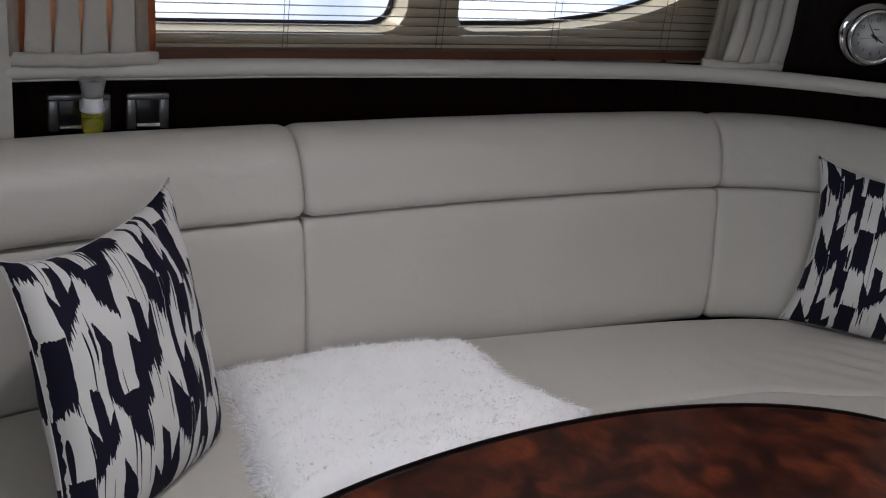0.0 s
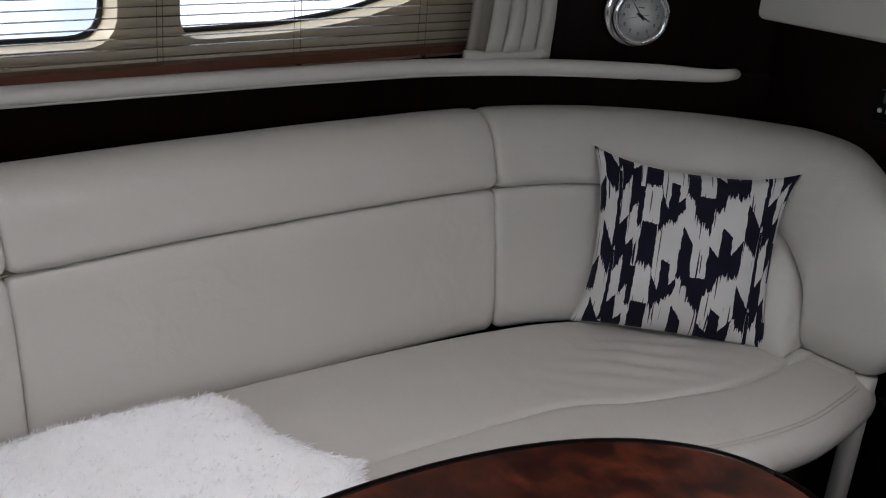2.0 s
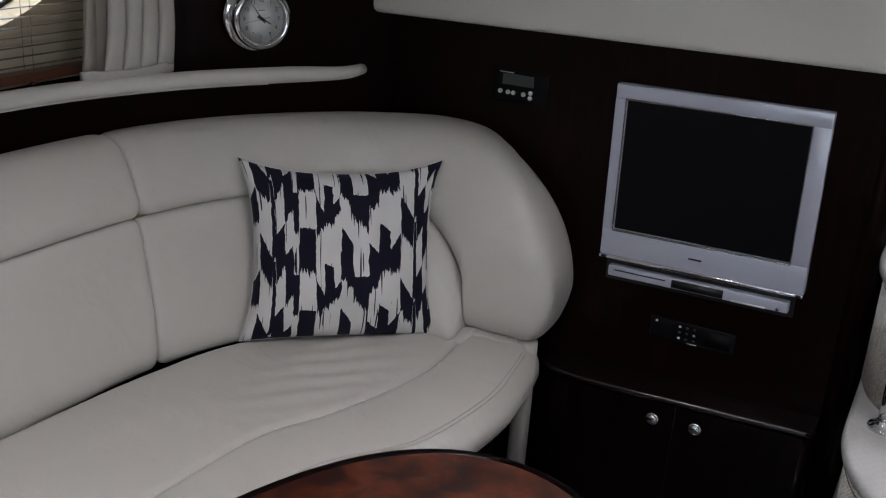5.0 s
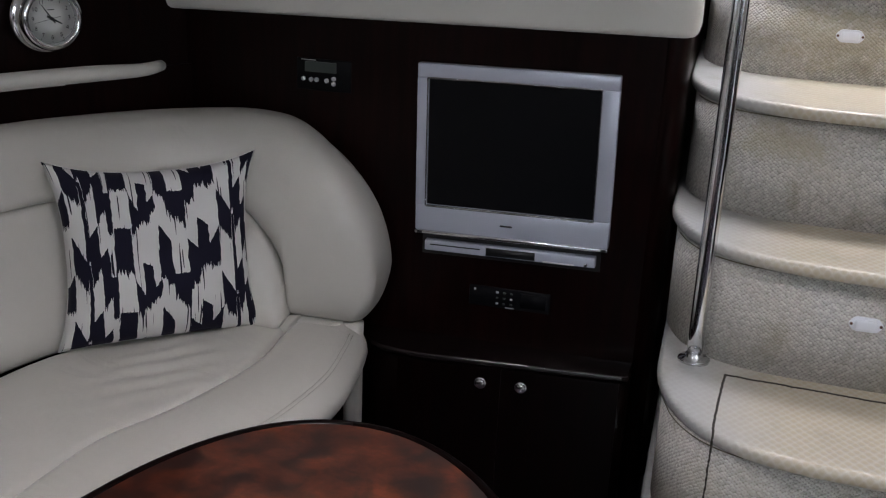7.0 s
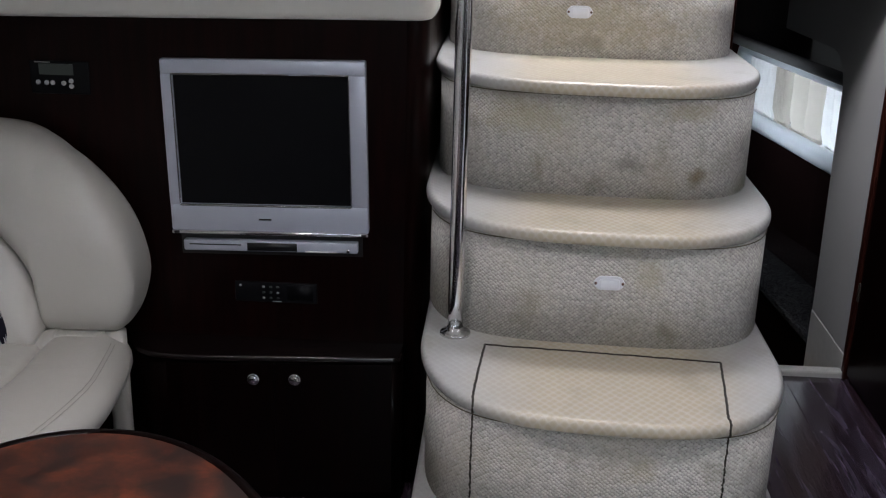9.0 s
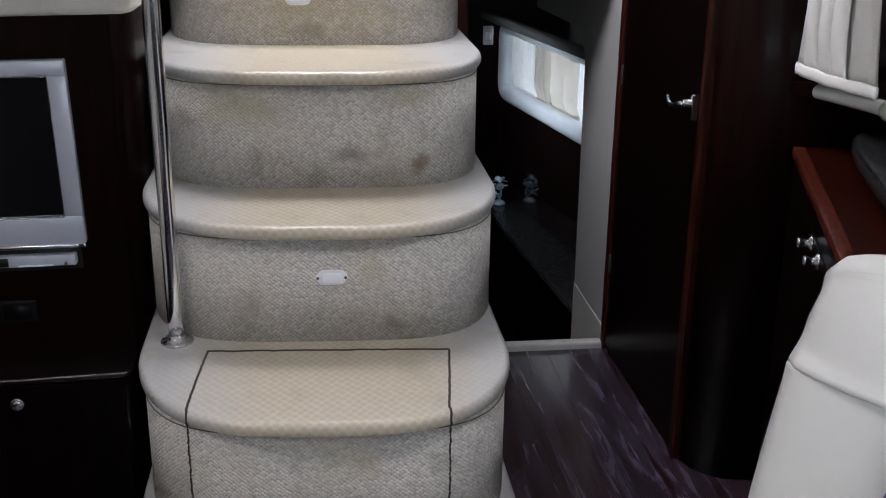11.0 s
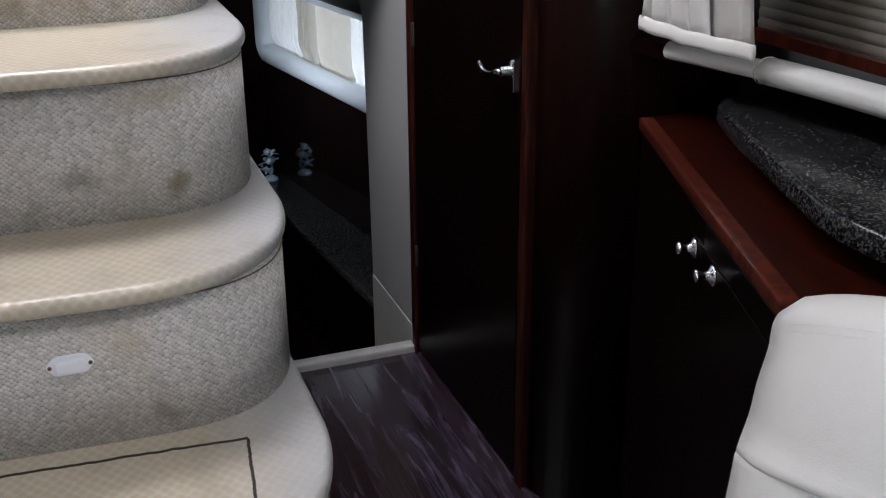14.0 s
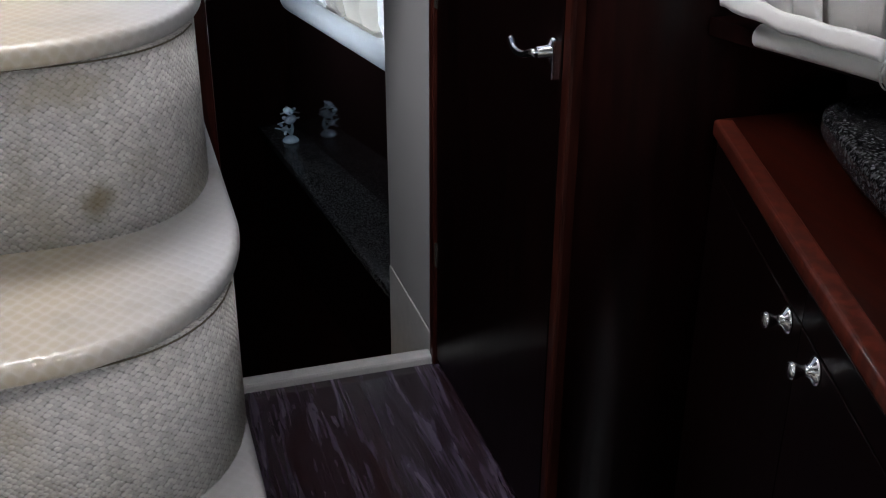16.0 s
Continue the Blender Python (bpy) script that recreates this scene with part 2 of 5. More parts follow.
OCHRE, UMBER, SOOT = (0.36, 0.305, 0.19), (0.19, 0.15, 0.07), (0.15, 0.14, 0.12)
SPILLS = [
    ((2.335, -0.105, 0.890), (0.3, 0.050, 0.030), SOOT, 0.55),
    ((2.335, -0.257, 0.866), (0.3, 0.034, 0.034), UMBER, 0.75),
    ((2.335, 0.096, 0.885), (0.3, 0.022, 0.060), UMBER, 0.40),
    ((2.335, 0.15, 0.985), (0.3, 0.13, 0.060), OCHRE, 0.50),
    ((2.335, -0.23, 1.01), (0.3, 0.10, 0.035), OCHRE, 0.45),
    ((2.69, 0.0, 1.17), (0.3, 0.40, 0.11), OCHRE, 0.55),
    ((2.69, -0.02, 1.105), (0.3, 0.06, 0.035), SOOT, 0.30),
    ((2.09, -0.135, 0.715), (0.3, 0.040, 0.055), OCHRE, 0.38),
    ((2.09, -0.174, 0.600), (0.3, 0.040, 0.032), UMBER, 0.40),
    ((2.09, 0.10, 0.640), (0.3, 0.030, 0.050), UMBER, 0.22),
    ((1.77, -0.10, 0.455), (0.3, 0.050, 0.040), OCHRE, 0.40),
]
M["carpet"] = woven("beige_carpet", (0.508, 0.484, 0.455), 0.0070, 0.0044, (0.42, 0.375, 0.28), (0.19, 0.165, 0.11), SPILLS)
M["carpet_plain"] = material("grey_carpet", (0.46, 0.45, 0.43), 0.95, var=0.12, scale=30, bump=0.9, bump_scale=260)
# the treads wear a clear embossed plastic cover, yellowed where feet go
M["tread"] = material("covered_carpet", (0.40, 0.385, 0.36), 0.36, coat=0.5)
nt, b = nodes_of(M["tread"])
b.inputs["Coat Roughness"].default_value = 0.2
co = nt.nodes["Texture Coordinate"].outputs["Object"]
dots = add(nt, "ShaderNodeTexVoronoi", Scale=1.0, Randomness=0.22)
dots.voronoi_dimensions = "2D"
nt.links.new(stretched(nt, nt.nodes["Texture Coordinate"].outputs["UV"], (74, 60, 1), (0, 0, 0.7854)), dots.inputs["Vector"])
dent = step(nt, dots.outputs["Distance"], 0.15, 0.75)
uneven = tex(nt, "ShaderNodeTexNoise", co, Scale=26.0, Detail=2.0)
cover = add(nt, "ShaderNodeBump", Strength=0.20, Distance=0.003)
nt.links.new(calc(nt, "MULTIPLY_ADD", uneven, 1.2, dent), cover.inputs["Height"])
nt.links.new(cover.outputs[0], b.inputs["Normal"])
nt.links.new(cover.outputs[0], b.inputs["Coat Normal"])
sep = nt.nodes.new("ShaderNodeSeparateXYZ")
nt.links.new(co, sep.inputs[0])
wear = step(nt, calc(nt, "ABSOLUTE", calc(nt, "ADD", sep.outputs["Y"], calc(nt, "MULTIPLY", tex(nt, "ShaderNodeTexNoise", co, Scale=7.0), 0.12))), 0.32, 0.12)
blot = tex(nt, "ShaderNodeTexNoise", co, Scale=11.0, Detail=3.0)
clean = mix(nt, (0.408, 0.402, 0.392), (0.427, 0.422, 0.415), dent)
worn = mix(nt, (0.432, 0.368, 0.27), (0.492, 0.448, 0.375), dent)
soil = mix(nt, mix(nt, clean, worn, wear), (0.26, 0.225, 0.16), calc(nt, "MULTIPLY", step(nt, blot, 0.52, 0.78), 0.42))
nt.links.new(soil, b.inputs["Base Color"])

# fabric that lets some daylight through
M["fabric"] = material("linen_fabric", (0.58, 0.555, 0.51), 0.9, var=0.1, bump=0.5, bump_scale=500)
nt, b = nodes_of(M["fabric"])
weave = tex(nt, "ShaderNodeTexNoise", stretched(nt, nt.nodes["Texture Coordinate"].outputs["Object"], (120, 120, 700)), Scale=1.0)
relief(nt, b, weave, 0.5, 0.002)
lit = add(nt, "ShaderNodeBsdfTranslucent", Color=(0.8, 0.52, 0.28, 1))
both = add(nt, "ShaderNodeMixShader", Fac=0.10)
nt.links.new(b.outputs[0], both.inputs[1])
nt.links.new(lit.outputs[0], both.inputs[2])
nt.links.new(both.outputs[0], nt.nodes["Material Output"].inputs["Surface"])
# strong orange translucency adds to the painted sun glow of the lining
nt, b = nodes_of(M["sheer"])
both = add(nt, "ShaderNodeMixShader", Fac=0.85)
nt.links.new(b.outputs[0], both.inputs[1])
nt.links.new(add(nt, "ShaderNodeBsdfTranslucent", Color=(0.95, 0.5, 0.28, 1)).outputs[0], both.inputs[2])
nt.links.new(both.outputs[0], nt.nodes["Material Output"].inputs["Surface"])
nt, b = nodes_of(M["fur"])
both = nt.nodes.new("ShaderNodeAddShader")
nt.links.new(b.outputs[0], both.inputs[0])
nt.links.new(add(nt, "ShaderNodeBsdfTranslucent", Color=(0.40, 0.40, 0.405, 1)).outputs[0], both.inputs[1])
nt.links.new(both.outputs[0], nt.nodes["Material Output"].inputs["Surface"])
M["voile"] = M["fabric"].copy()
M["voile"].name = "white_voile"
M["voile"].node_tree.nodes["Mix"].inputs["B"].default_value = (0.85, 0.85, 0.84, 1)
M["voile"].node_tree.nodes["Mix"].inputs["A"].default_value = (0.75, 0.75, 0.74, 1)
M["voile"].node_tree.nodes["Mix Shader"].inputs["Fac"].default_value = 0.22
M["voile"].node_tree.nodes["Translucent BSDF"].inputs["Color"].default_value = (0.9, 0.92, 0.95, 1)

M["linen_grey"] = M["fabric"].copy()
M["linen_grey"].name = "grey_linen"
M["linen_grey"].node_tree.nodes["Mix Shader"].inputs["Fac"].default_value = 0.2
M["linen_grey"].node_tree.nodes["Translucent BSDF"].inputs["Color"].default_value = (0.62, 0.60, 0.56, 1)
M["canvas"] = material("white_canvas", (0.83, 0.81, 0.78), 0.9, var=0.05, bump=0.3, bump_scale=600)


def brushed(name, pale, ink, across, along, cut):
    """Cloth printed with ragged upright brush strokes, laid out over the UV square."""
    m = material(name, pale, 0.85, bump=0.3, bump_scale=600)
    nt, b = nodes_of(m)
    uv = nt.nodes["Texture Coordinate"].outputs["UV"]
    rag = tex(nt, "ShaderNodeTexNoise", stretched(nt, uv, (across * 4.0, 2.2, 1)), Scale=1.0, Detail=2.0)
    sway = tex(nt, "ShaderNodeTexNoise", stretched(nt, uv, (5, 9, 1)), Scale=1.0, Detail=3.0)
    sep = nt.nodes.new("ShaderNodeSeparateXYZ")
    nt.links.new(uv, sep.inputs[0])
    # strokes lean a little and differ in width
    x = calc(nt, "MULTIPLY_ADD", sep.outputs["Y"], -0.09 * across, calc(nt, "MULTIPLY", sep.outputs["X"], across))
    x = calc(nt, "MULTIPLY_ADD", calc(nt, "SINE", calc(nt, "MULTIPLY", x, 2.1)), 0.22, x)
    x = calc(nt, "MULTIPLY_ADD", sway, 1.3, x)
    lane = calc(nt, "FLOOR", x)
    place = calc(nt, "FRACT", x)
    luck = calc(nt, "FRACT", calc(nt, "MULTIPLY", lane, 0.618034))
    y = calc(nt, "MULTIPLY_ADD", sep.outputs["Y"], along, luck)
    y = calc(nt, "FRACT", calc(nt, "MULTIPLY_ADD", rag, 0.50, calc(nt, "MULTIPLY_ADD", place, 0.20, y)))
    inked = calc(nt, "LESS_THAN", y, cut)
    line = calc(nt, "LESS_THAN", place, calc(nt, "MULTIPLY_ADD", rag, 0.9, -0.26))
    nt.links.new(mix(nt, pale, ink, calc(nt, "MAXIMUM", inked, line)), b.inputs["Base Color"])
    return m


# ikat print: columns of pale strokes on ink, each column from a top to a length, repeating downwards
STROKES = [
    (0.052, 0.11, 0.25), (0.128, 0.21, 0.28), (0.130, 0.05, 0.01), (0.148, 0.05, 0.01), (0.150, 0.18, 0.19),
    (0.198, 0.08, 0.22), (0.200, 0.31, 0.16), (0.242, 0.22, 0.20), (0.244, 0.34, 0.23), (0.268, 0.36, 0.21),
    (0.272, 0.11, 0.21), (0.352, 0.115, 0.21), (0.354, 0.36, 0.24), (0.392, 0.32, 0.36), (0.394, 0.31, 0.20),
    (0.436, 0.29, 0.24), (0.438, 0.27, 0.37), (0.470, 0.24, 0.36), (0.472, 0.13, 0.18), (0.530, 0.21, 0.20),
    (0.532, 0.26, 0.32), (0.604, 0.35, 0.23), (0.606, 0.22, 0.18), (0.656, 0.19, 0.27), (0.658, 0.12, 0.17),
    (0.712, 0.10, 0.24), (0.714, 0.13, 0.31), (0.768, 0.10, 0.25),
]


def ikat(name, pale, ink, pitch=0.445):
    m = material(name, pale, 0.85, bump=0.3, bump_scale=600)
    nt, b = nodes_of(m)
    uv = nt.nodes["Texture Coordinate"].outputs["UV"]
    sep = nt.nodes.new("ShaderNodeSeparateXYZ")
    nt.links.new(uv, sep.inputs[0])
    waver = tex(nt, "ShaderNodeTexNoise", stretched(nt, uv, (7, 16, 1)), Scale=1.0, Detail=3.0)
    teeth = tex(nt, "ShaderNodeTexNoise", stretched(nt, uv, (150, 2.0, 1)), Scale=1.0, Detail=1.0)
    split = tex(nt, "ShaderNodeTexNoise", stretched(nt, uv, (95, 3.2, 1)), Scale=1.0, Detail=0.0)
    # the columns come again after 0.72 of the width, lower by half a repeat
    wide = calc(nt, "DIVIDE", calc(nt, "ADD", calc(nt, "MULTIPLY_ADD", waver, 0.022, sep.outputs["X"]), -0.061), 0.72)
    turn = calc(nt, "FLOOR", wide)
    ramp = nt.nodes.new("ShaderNodeValToRGB")
    nt.links.new(calc(nt, "FRACT", wide), ramp.inputs[0])
    e = ramp.color_ramp.elements
    while len(e) < len(STROKES):
        e.new(1.0)
    for k, (at, top, length) in enumerate(STROKES):
        e[k].position = (at - 0.05) / 0.72
        e[k].color = (top, length, 0, 1)
    pick = nt.nodes.new("ShaderNodeSeparateColor")
    nt.links.new(ramp.outputs[0], pick.inputs[0])
    high = calc(nt, "MULTIPLY_ADD", turn, -0.235, calc(nt, "SUBTRACT", 1.03, sep.outputs["Y"]))
    down = calc(nt, "SUBTRACT", high, calc(nt, "MULTIPLY_ADD", teeth, 0.11, pick.outputs[0]))
    fall = calc(nt, "MULTIPLY", calc(nt, "FRACT", calc(nt, "DIVIDE", down, pitch)), pitch)
    cloth = calc(nt, "LESS_THAN", fall, calc(nt, "MULTIPLY_ADD", teeth, -0.13, calc(nt, "ADD", pick.outputs[1], 0.065)))
    cloth = calc(nt, "MULTIPLY", cloth, calc(nt, "LESS_THAN", split, 0.70))
    nt.links.new(mix(nt, ink, pale, cloth), b.inputs["Base Color"])
    b.inputs["Specular IOR Level"].default_value = 0.2
    return m


M["print"] = ikat("printed_cotton", (0.62, 0.605, 0.59), (0.007, 0.0065, 0.017))
M["print_blue"] = brushed("printed_blue_cotton", (0.72, 0.72, 0.72), (0.10, 0.12, 0.30), 7.0, 1.8, 0.42)

# burl table top under lacquer
M["burl"] = material("burl_veneer", (0.2, 0.03, 0.01), 0.34, coat=0.35)
nt, b = nodes_of(M["burl"])
co = nt.nodes["Texture Coordinate"].outputs["Object"]
swirl = tex(nt, "ShaderNodeTexNoise", co, Scale=17.0, Detail=10.0, Distortion=0.5)
fleck = tex(nt, "ShaderNodeTexNoise", stretched(nt, co, (90, 50, 60), (0, 0, 0.4)), Scale=1.0, Detail=5.0)
patch = tex(nt, "ShaderNodeTexNoise", stretched(nt, co, (5, 2.4, 5), (0, 0, 0.7)), Scale=1.0, Detail=3.0)
rust = mix(nt, (0.014, 0.0030, 0.0020), (0.24, 0.050, 0.017), step(nt, swirl, 0.34, 0.92))
rust = mix(nt, rust, (0.015, 0.003, 0.002), calc(nt, "MULTIPLY", step(nt, fleck, 0.30, 0.80), 0.55))
nt.links.new(mix(nt, (0.012, 0.003, 0.0025), rust, step(nt, patch, 0.10, 0.58)), b.inputs["Base Color"])
b.inputs["Coat Roughness"].default_value, b.inputs["Roughness"].default_value = 0.10, 0.34

# speckled stone
M["granite"] = material("black_granite", (0.05, 0.05, 0.052), 0.2, spec=0.28)
nt, b = nodes_of(M["granite"])
co = nt.nodes["Texture Coordinate"].outputs["Object"]
chips = add(nt, "ShaderNodeTexVoronoi", Scale=340.0)
nt.links.new(co, chips.inputs["Vector"])
pick = nt.nodes.new("ShaderNodeSeparateColor")
nt.links.new(chips.outputs["Color"], pick.inputs[0])
stone = mix(nt, (0.005, 0.005, 0.006), (0.062, 0.062, 0.064), step(nt, pick.outputs[0], 0.45, 0.95))
nt.links.new(mix(nt, stone, (0.11, 0.11, 0.112), step(nt, pick.outputs[1], 0.90, 1.0)), b.inputs["Base Color"])

# blind slats: pale beige lacquer, and the dark wooden rail
M["blind"] = material("blind_slat", (0.15, 0.10, 0.065), 0.22, var=0.1, scale=3)
M["rail"] = material("blind_rail", (0.10, 0.035, 0.02), 0.35, var=0.3)

M["slat_dark"] = material("slat_grey_brown", (0.33, 0.305, 0.265), 0.4, var=0.15, scale=3)
M["thread_pale"] = material("pale_thread", (0.40, 0.38, 0.34), 0.7, var=0.1)
M["seam_tan"] = material("yellowed_seam", (0.27, 0.225, 0.14), 0.7, var=0.3, scale=9)
M["socket"] = material("brushed_steel", (0.20, 0.20, 0.21), 0.32, metal=0.8, var=0.1)
M["haze"] = material("smoky_plastic", (0.30, 0.30, 0.30), 0.3, var=0.1, coat=0.4)

# the glow outside: pale hulls and sky, out of focus
M["outside"] = bpy.data.materials.new("outside_daylight")
M["outside"].use_nodes = True
nt = M["outside"].node_tree
nt.nodes.remove(nt.nodes["Principled BSDF"])
co = nt.nodes.new("ShaderNodeTexCoord").outputs["Object"]
haze = tex(nt, "ShaderNodeTexNoise", stretched(nt, co, (1.6, 1, 0.25)), Scale=1.0, Detail=4.0, Distortion=0.5)
glow = add(nt, "ShaderNodeEmission", Strength=2.0)
nt.links.new(mix(nt, (0.45, 0.53, 0.68), (0.95, 0.97, 1.0), step(nt, haze, 0.30, 0.66)), glow.inputs["Color"])
nt.links.new(glow.outputs[0], nt.nodes["Material Output"].inputs["Surface"])


# ---- mesh helpers ----
def mesh_ob(name, bm, mat, smooth=True):
    me = bpy.data.meshes.new(name)
    bmesh.ops.recalc_face_normals(bm, faces=bm.faces)
    bm.to_mesh(me)
    bm.free()
    if smooth:
        for p in me.polygons:
            p.use_smooth = True
    if mat:
        me.materials.append(mat)
    return new(name, me)


def part(name, bm, mat, parent, label="", smooth=True):
    ob = mesh_ob(name, bm, mat, smooth)
    ob.parent = parent
    if label:
        ob["label"] = label
    return ob


def thing(name, at, label, category, group="", kind=""):
    """An empty at the base of a thing; its parts are given in world places."""
    ob = new(name)
    ob.location = at
    ob.empty_display_size = 0.05
    tagged(ob, label, category, group, kind)
    bpy.context.view_layer.update()
    return ob


def adopt(ob):
    for c in ob.children:
        c.matrix_parent_inverse = Matrix.Translation(ob.location).inverted()
        for g in c.children:
            g.matrix_parent_inverse = Matrix.Identity(4)
    return ob


def solo(name, bm, mat, label, category, group="", kind="", smooth=True):
    return tagged(mesh_ob(name, bm, mat, smooth), label, category, group, kind)


def box(x0, x1, y0, y1, z0, z1, bevel=0.0, seg=2):
    bm = bmesh.new()
    bmesh.ops.create_cube(bm, size=1)
    bmesh.ops.scale(bm, vec=(x1 - x0, y1 - y0, z1 - z0), verts=bm.verts)
    bmesh.ops.translate(bm, vec=((x0 + x1) / 2, (y0 + y1) / 2, (z0 + z1) / 2), verts=bm.verts)
    if bevel:
        bmesh.ops.bevel(bm, geom=bm.edges[:], offset=bevel, segments=seg, affect="EDGES", profile=0.5)
    return bm


def moved(bm, m):
    bmesh.ops.transform(bm, matrix=m, verts=bm.verts)
    return bm


def slab(outline, z0, z1, bevel=0.0, seg=3):
    """A flat plate from a closed outline of (x, y), its rims rounded by bevel."""
    bm = bmesh.new()
    low = bm.faces.new([bm.verts.new((x, y, z0)) for x, y in outline])
    up = bmesh.ops.extrude_face_region(bm, geom=[low])
    bmesh.ops.translate(bm, vec=(0, 0, z1 - z0), verts=[v for v in up["geom"] if isinstance(v, bmesh.types.BMVert)])
    if bevel:
        rim = [e for e in bm.edges if abs(e.verts[0].co.z - e.verts[1].co.z) < 1e-6]
        bmesh.ops.bevel(bm, geom=rim, offset=bevel, segments=seg, affect="EDGES", profile=0.5)
    return bm


def lathe(profile, seg=24):
    """A turned body from (radius, height) pairs, standing on z."""
    bm = bmesh.new()
    rings = [[bm.verts.new((r * math.cos(a), r * math.sin(a), z)) for a in [2 * math.pi * k / seg for k in range(seg)]] for r, z in profile]
    for lo, hi in zip(rings, rings[1:]):
        for k in range(seg):
            bm.faces.new((lo[k], lo[(k + 1) % seg], hi[(k + 1) % seg], hi[k]))
    bm.faces.new(rings[0][::-1])
    bm.faces.new(rings[-1])
    return bm


def spline(points, n=80):
    """n + 1 places at even steps along a Catmull-Rom curve through points."""
    p = [np.array(q, float) for q in points]
    p = [2 * p[0] - p[1], *p, 2 * p[-1] - p[-2]]
    dense = []
    for k in range(1, len(p) - 2):
        for t in np.linspace(0, 1, 24, endpoint=False):
            a, b, c, d = p[k - 1 : k + 3]
            dense.append(0.5 * (2 * b + (c - a) * t + (2 * a - 5 * b + 4 * c - d) * t**2 + (3 * b - a - 3 * c + d) * t**3))
    dense.append(p[-2])
    dense = np.array(dense)
    far = np.r_[0, np.cumsum(np.linalg.norm(np.diff(dense, axis=0), axis=1))]
    at = np.linspace(0, far[-1], n + 1)
    return np.stack([np.interp(at, far, dense[:, k]) for k in range(dense.shape[1])], 1)


def tube(points, radius, seg=12, squash=1.0):
    """A round bar along 3D points, of one radius or one for each point."""
    thick = list(radius) if isinstance(radius, (list, tuple)) else [radius] * len(points)
    bm = bmesh.new()
    pts = [Vector(p) for p in points]
    rings = []
    for k, p in enumerate(pts):
        d = (pts[min(k + 1, len(pts) - 1)] - pts[max(k - 1, 0)]).normalized()
        side = d.cross(Vector((0, 0, 1)))
        side = side.normalized() if side.length > 1e-3 else Vector((1, 0, 0))
        up = side.cross(d)
        rings.append([bm.verts.new(p + thick[k] * (math.cos(a) * side + squash * math.sin(a) * up)) for a in [2 * math.pi * j / seg for j in range(seg)]])
    for lo, hi in zip(rings, rings[1:]):
        for j in range(seg):
            bm.faces.new((lo[j], lo[(j + 1) % seg], hi[(j + 1) % seg], hi[j]))
    bm.faces.new(rings[0][::-1])
    bm.faces.new(rings[-1])
    return bm


def ring_bar(points, r, seg=14):
    """A closed round bar along a ring of (x, z), lying in an upright plane."""
    bm = bmesh.new()
    n = len(points)
    rings = []
    for k in range(n):
        dx, dz = (points[(k + 1) % n][j] - points[k - 1][j] for j in (0, 1))
        far = math.hypot(dx, dz)
        ox, oz = dz / far, -dx / far
        x, z = points[k]
        rings.append([bm.verts.new((x + ox * r * math.cos(a), r * math.sin(a), z + oz * r * math.cos(a))) for a in [2 * math.pi * j / seg for j in range(seg)]])
    for k in range(n):
        for j in range(seg):
            bm.faces.new((rings[k][j], rings[k][(j + 1) % seg], rings[(k + 1) % n][(j + 1) % seg], rings[(k + 1) % n][j]))
    return bm


def wrap_uv(bm, outline):
    """UVs in metres: along the outline and up its sides, plain plan on the top."""
    line = np.array(outline)
    far = np.r_[0, np.cumsum(np.linalg.norm(np.diff(line, axis=0), axis=1))]
    layer = bm.loops.layers.uv.new("UVMap")
    bm.normal_update()
    for f in bm.faces:
        flat = abs(f.normal.z) > 0.9
        for loop in f.loops:
            p = loop.vert.co
            if flat:
                loop[layer].uv = (p.y, p.x)
            else:
                d = np.hypot(line[:, 0] - p.x, line[:, 1] - p.y)
                k = int(np.argmin(d))
                loop[layer].uv = (far[k], p.z + 0.8 * d[k])
    return bm


def sheet(place, nu, nv):
    """A grid of faces over place(u, v), u and v from 0 to 1."""
    bm = bmesh.new()
    g = [[bm.verts.new(place(i / nu, j / nv)) for j in range(nv + 1)] for i in range(nu + 1)]
    for i in range(nu):
        for j in range(nv):
            bm.faces.new((g[i][j], g[i + 1][j], g[i + 1][j + 1], g[i][j + 1]))
    return bm


# ---- structure ----
def struct(name, bm, mat, label, category, smooth=False):
    return solo(name, bm, mat, label, category, kind="structure", smooth=smooth)


def ribbon_wall(points, z0, z1, thick, n=60):
    """An upright wall along a curved line in plan, thick towards its left side."""
    c = spline(points, n)
    d = np.gradient(c, axis=0)
    d /= np.linalg.norm(d, axis=1)[:, None]
    o = c + thick * np.stack([-d[:, 1], d[:, 0]], 1)
    return slab([tuple(p) for p in c] + [tuple(p) for p in o[::-1]], z0, z1)


def holed_panel(rect, hole, y0, y1):
    """An upright panel in x and z with one rounded opening, from y0 to y1."""
    bm = bmesh.new()
    x0, x1, z0, z1 = rect
    cx, cz = np.mean([p[0] for p in hole]), np.mean([p[1] for p in hole])
    rim = []
    for x, z in hole:
        dx, dz = x - cx, z - cz
        k = min((x1 - cx) / dx if dx > 0 else (x0 - cx) / dx if dx < 0 else 9e9, (z1 - cz) / dz if dz > 0 else (z0 - cz) / dz if dz < 0 else 9e9)
        rim.append((cx + k * dx, cz + k * dz))
    rings = [[bm.verts.new((x, y, z)) for x, z in pts] for pts, y in ((hole, y0), (rim, y0), (rim, y1), (hole, y1))]
    n = len(hole)
    for a, b in zip(rings, rings[1:] + rings[:1]):
        for k in range(n):
            bm.faces.new((a[k], a[(k + 1) % n], b[(k + 1) % n], b[k]))
    return bm


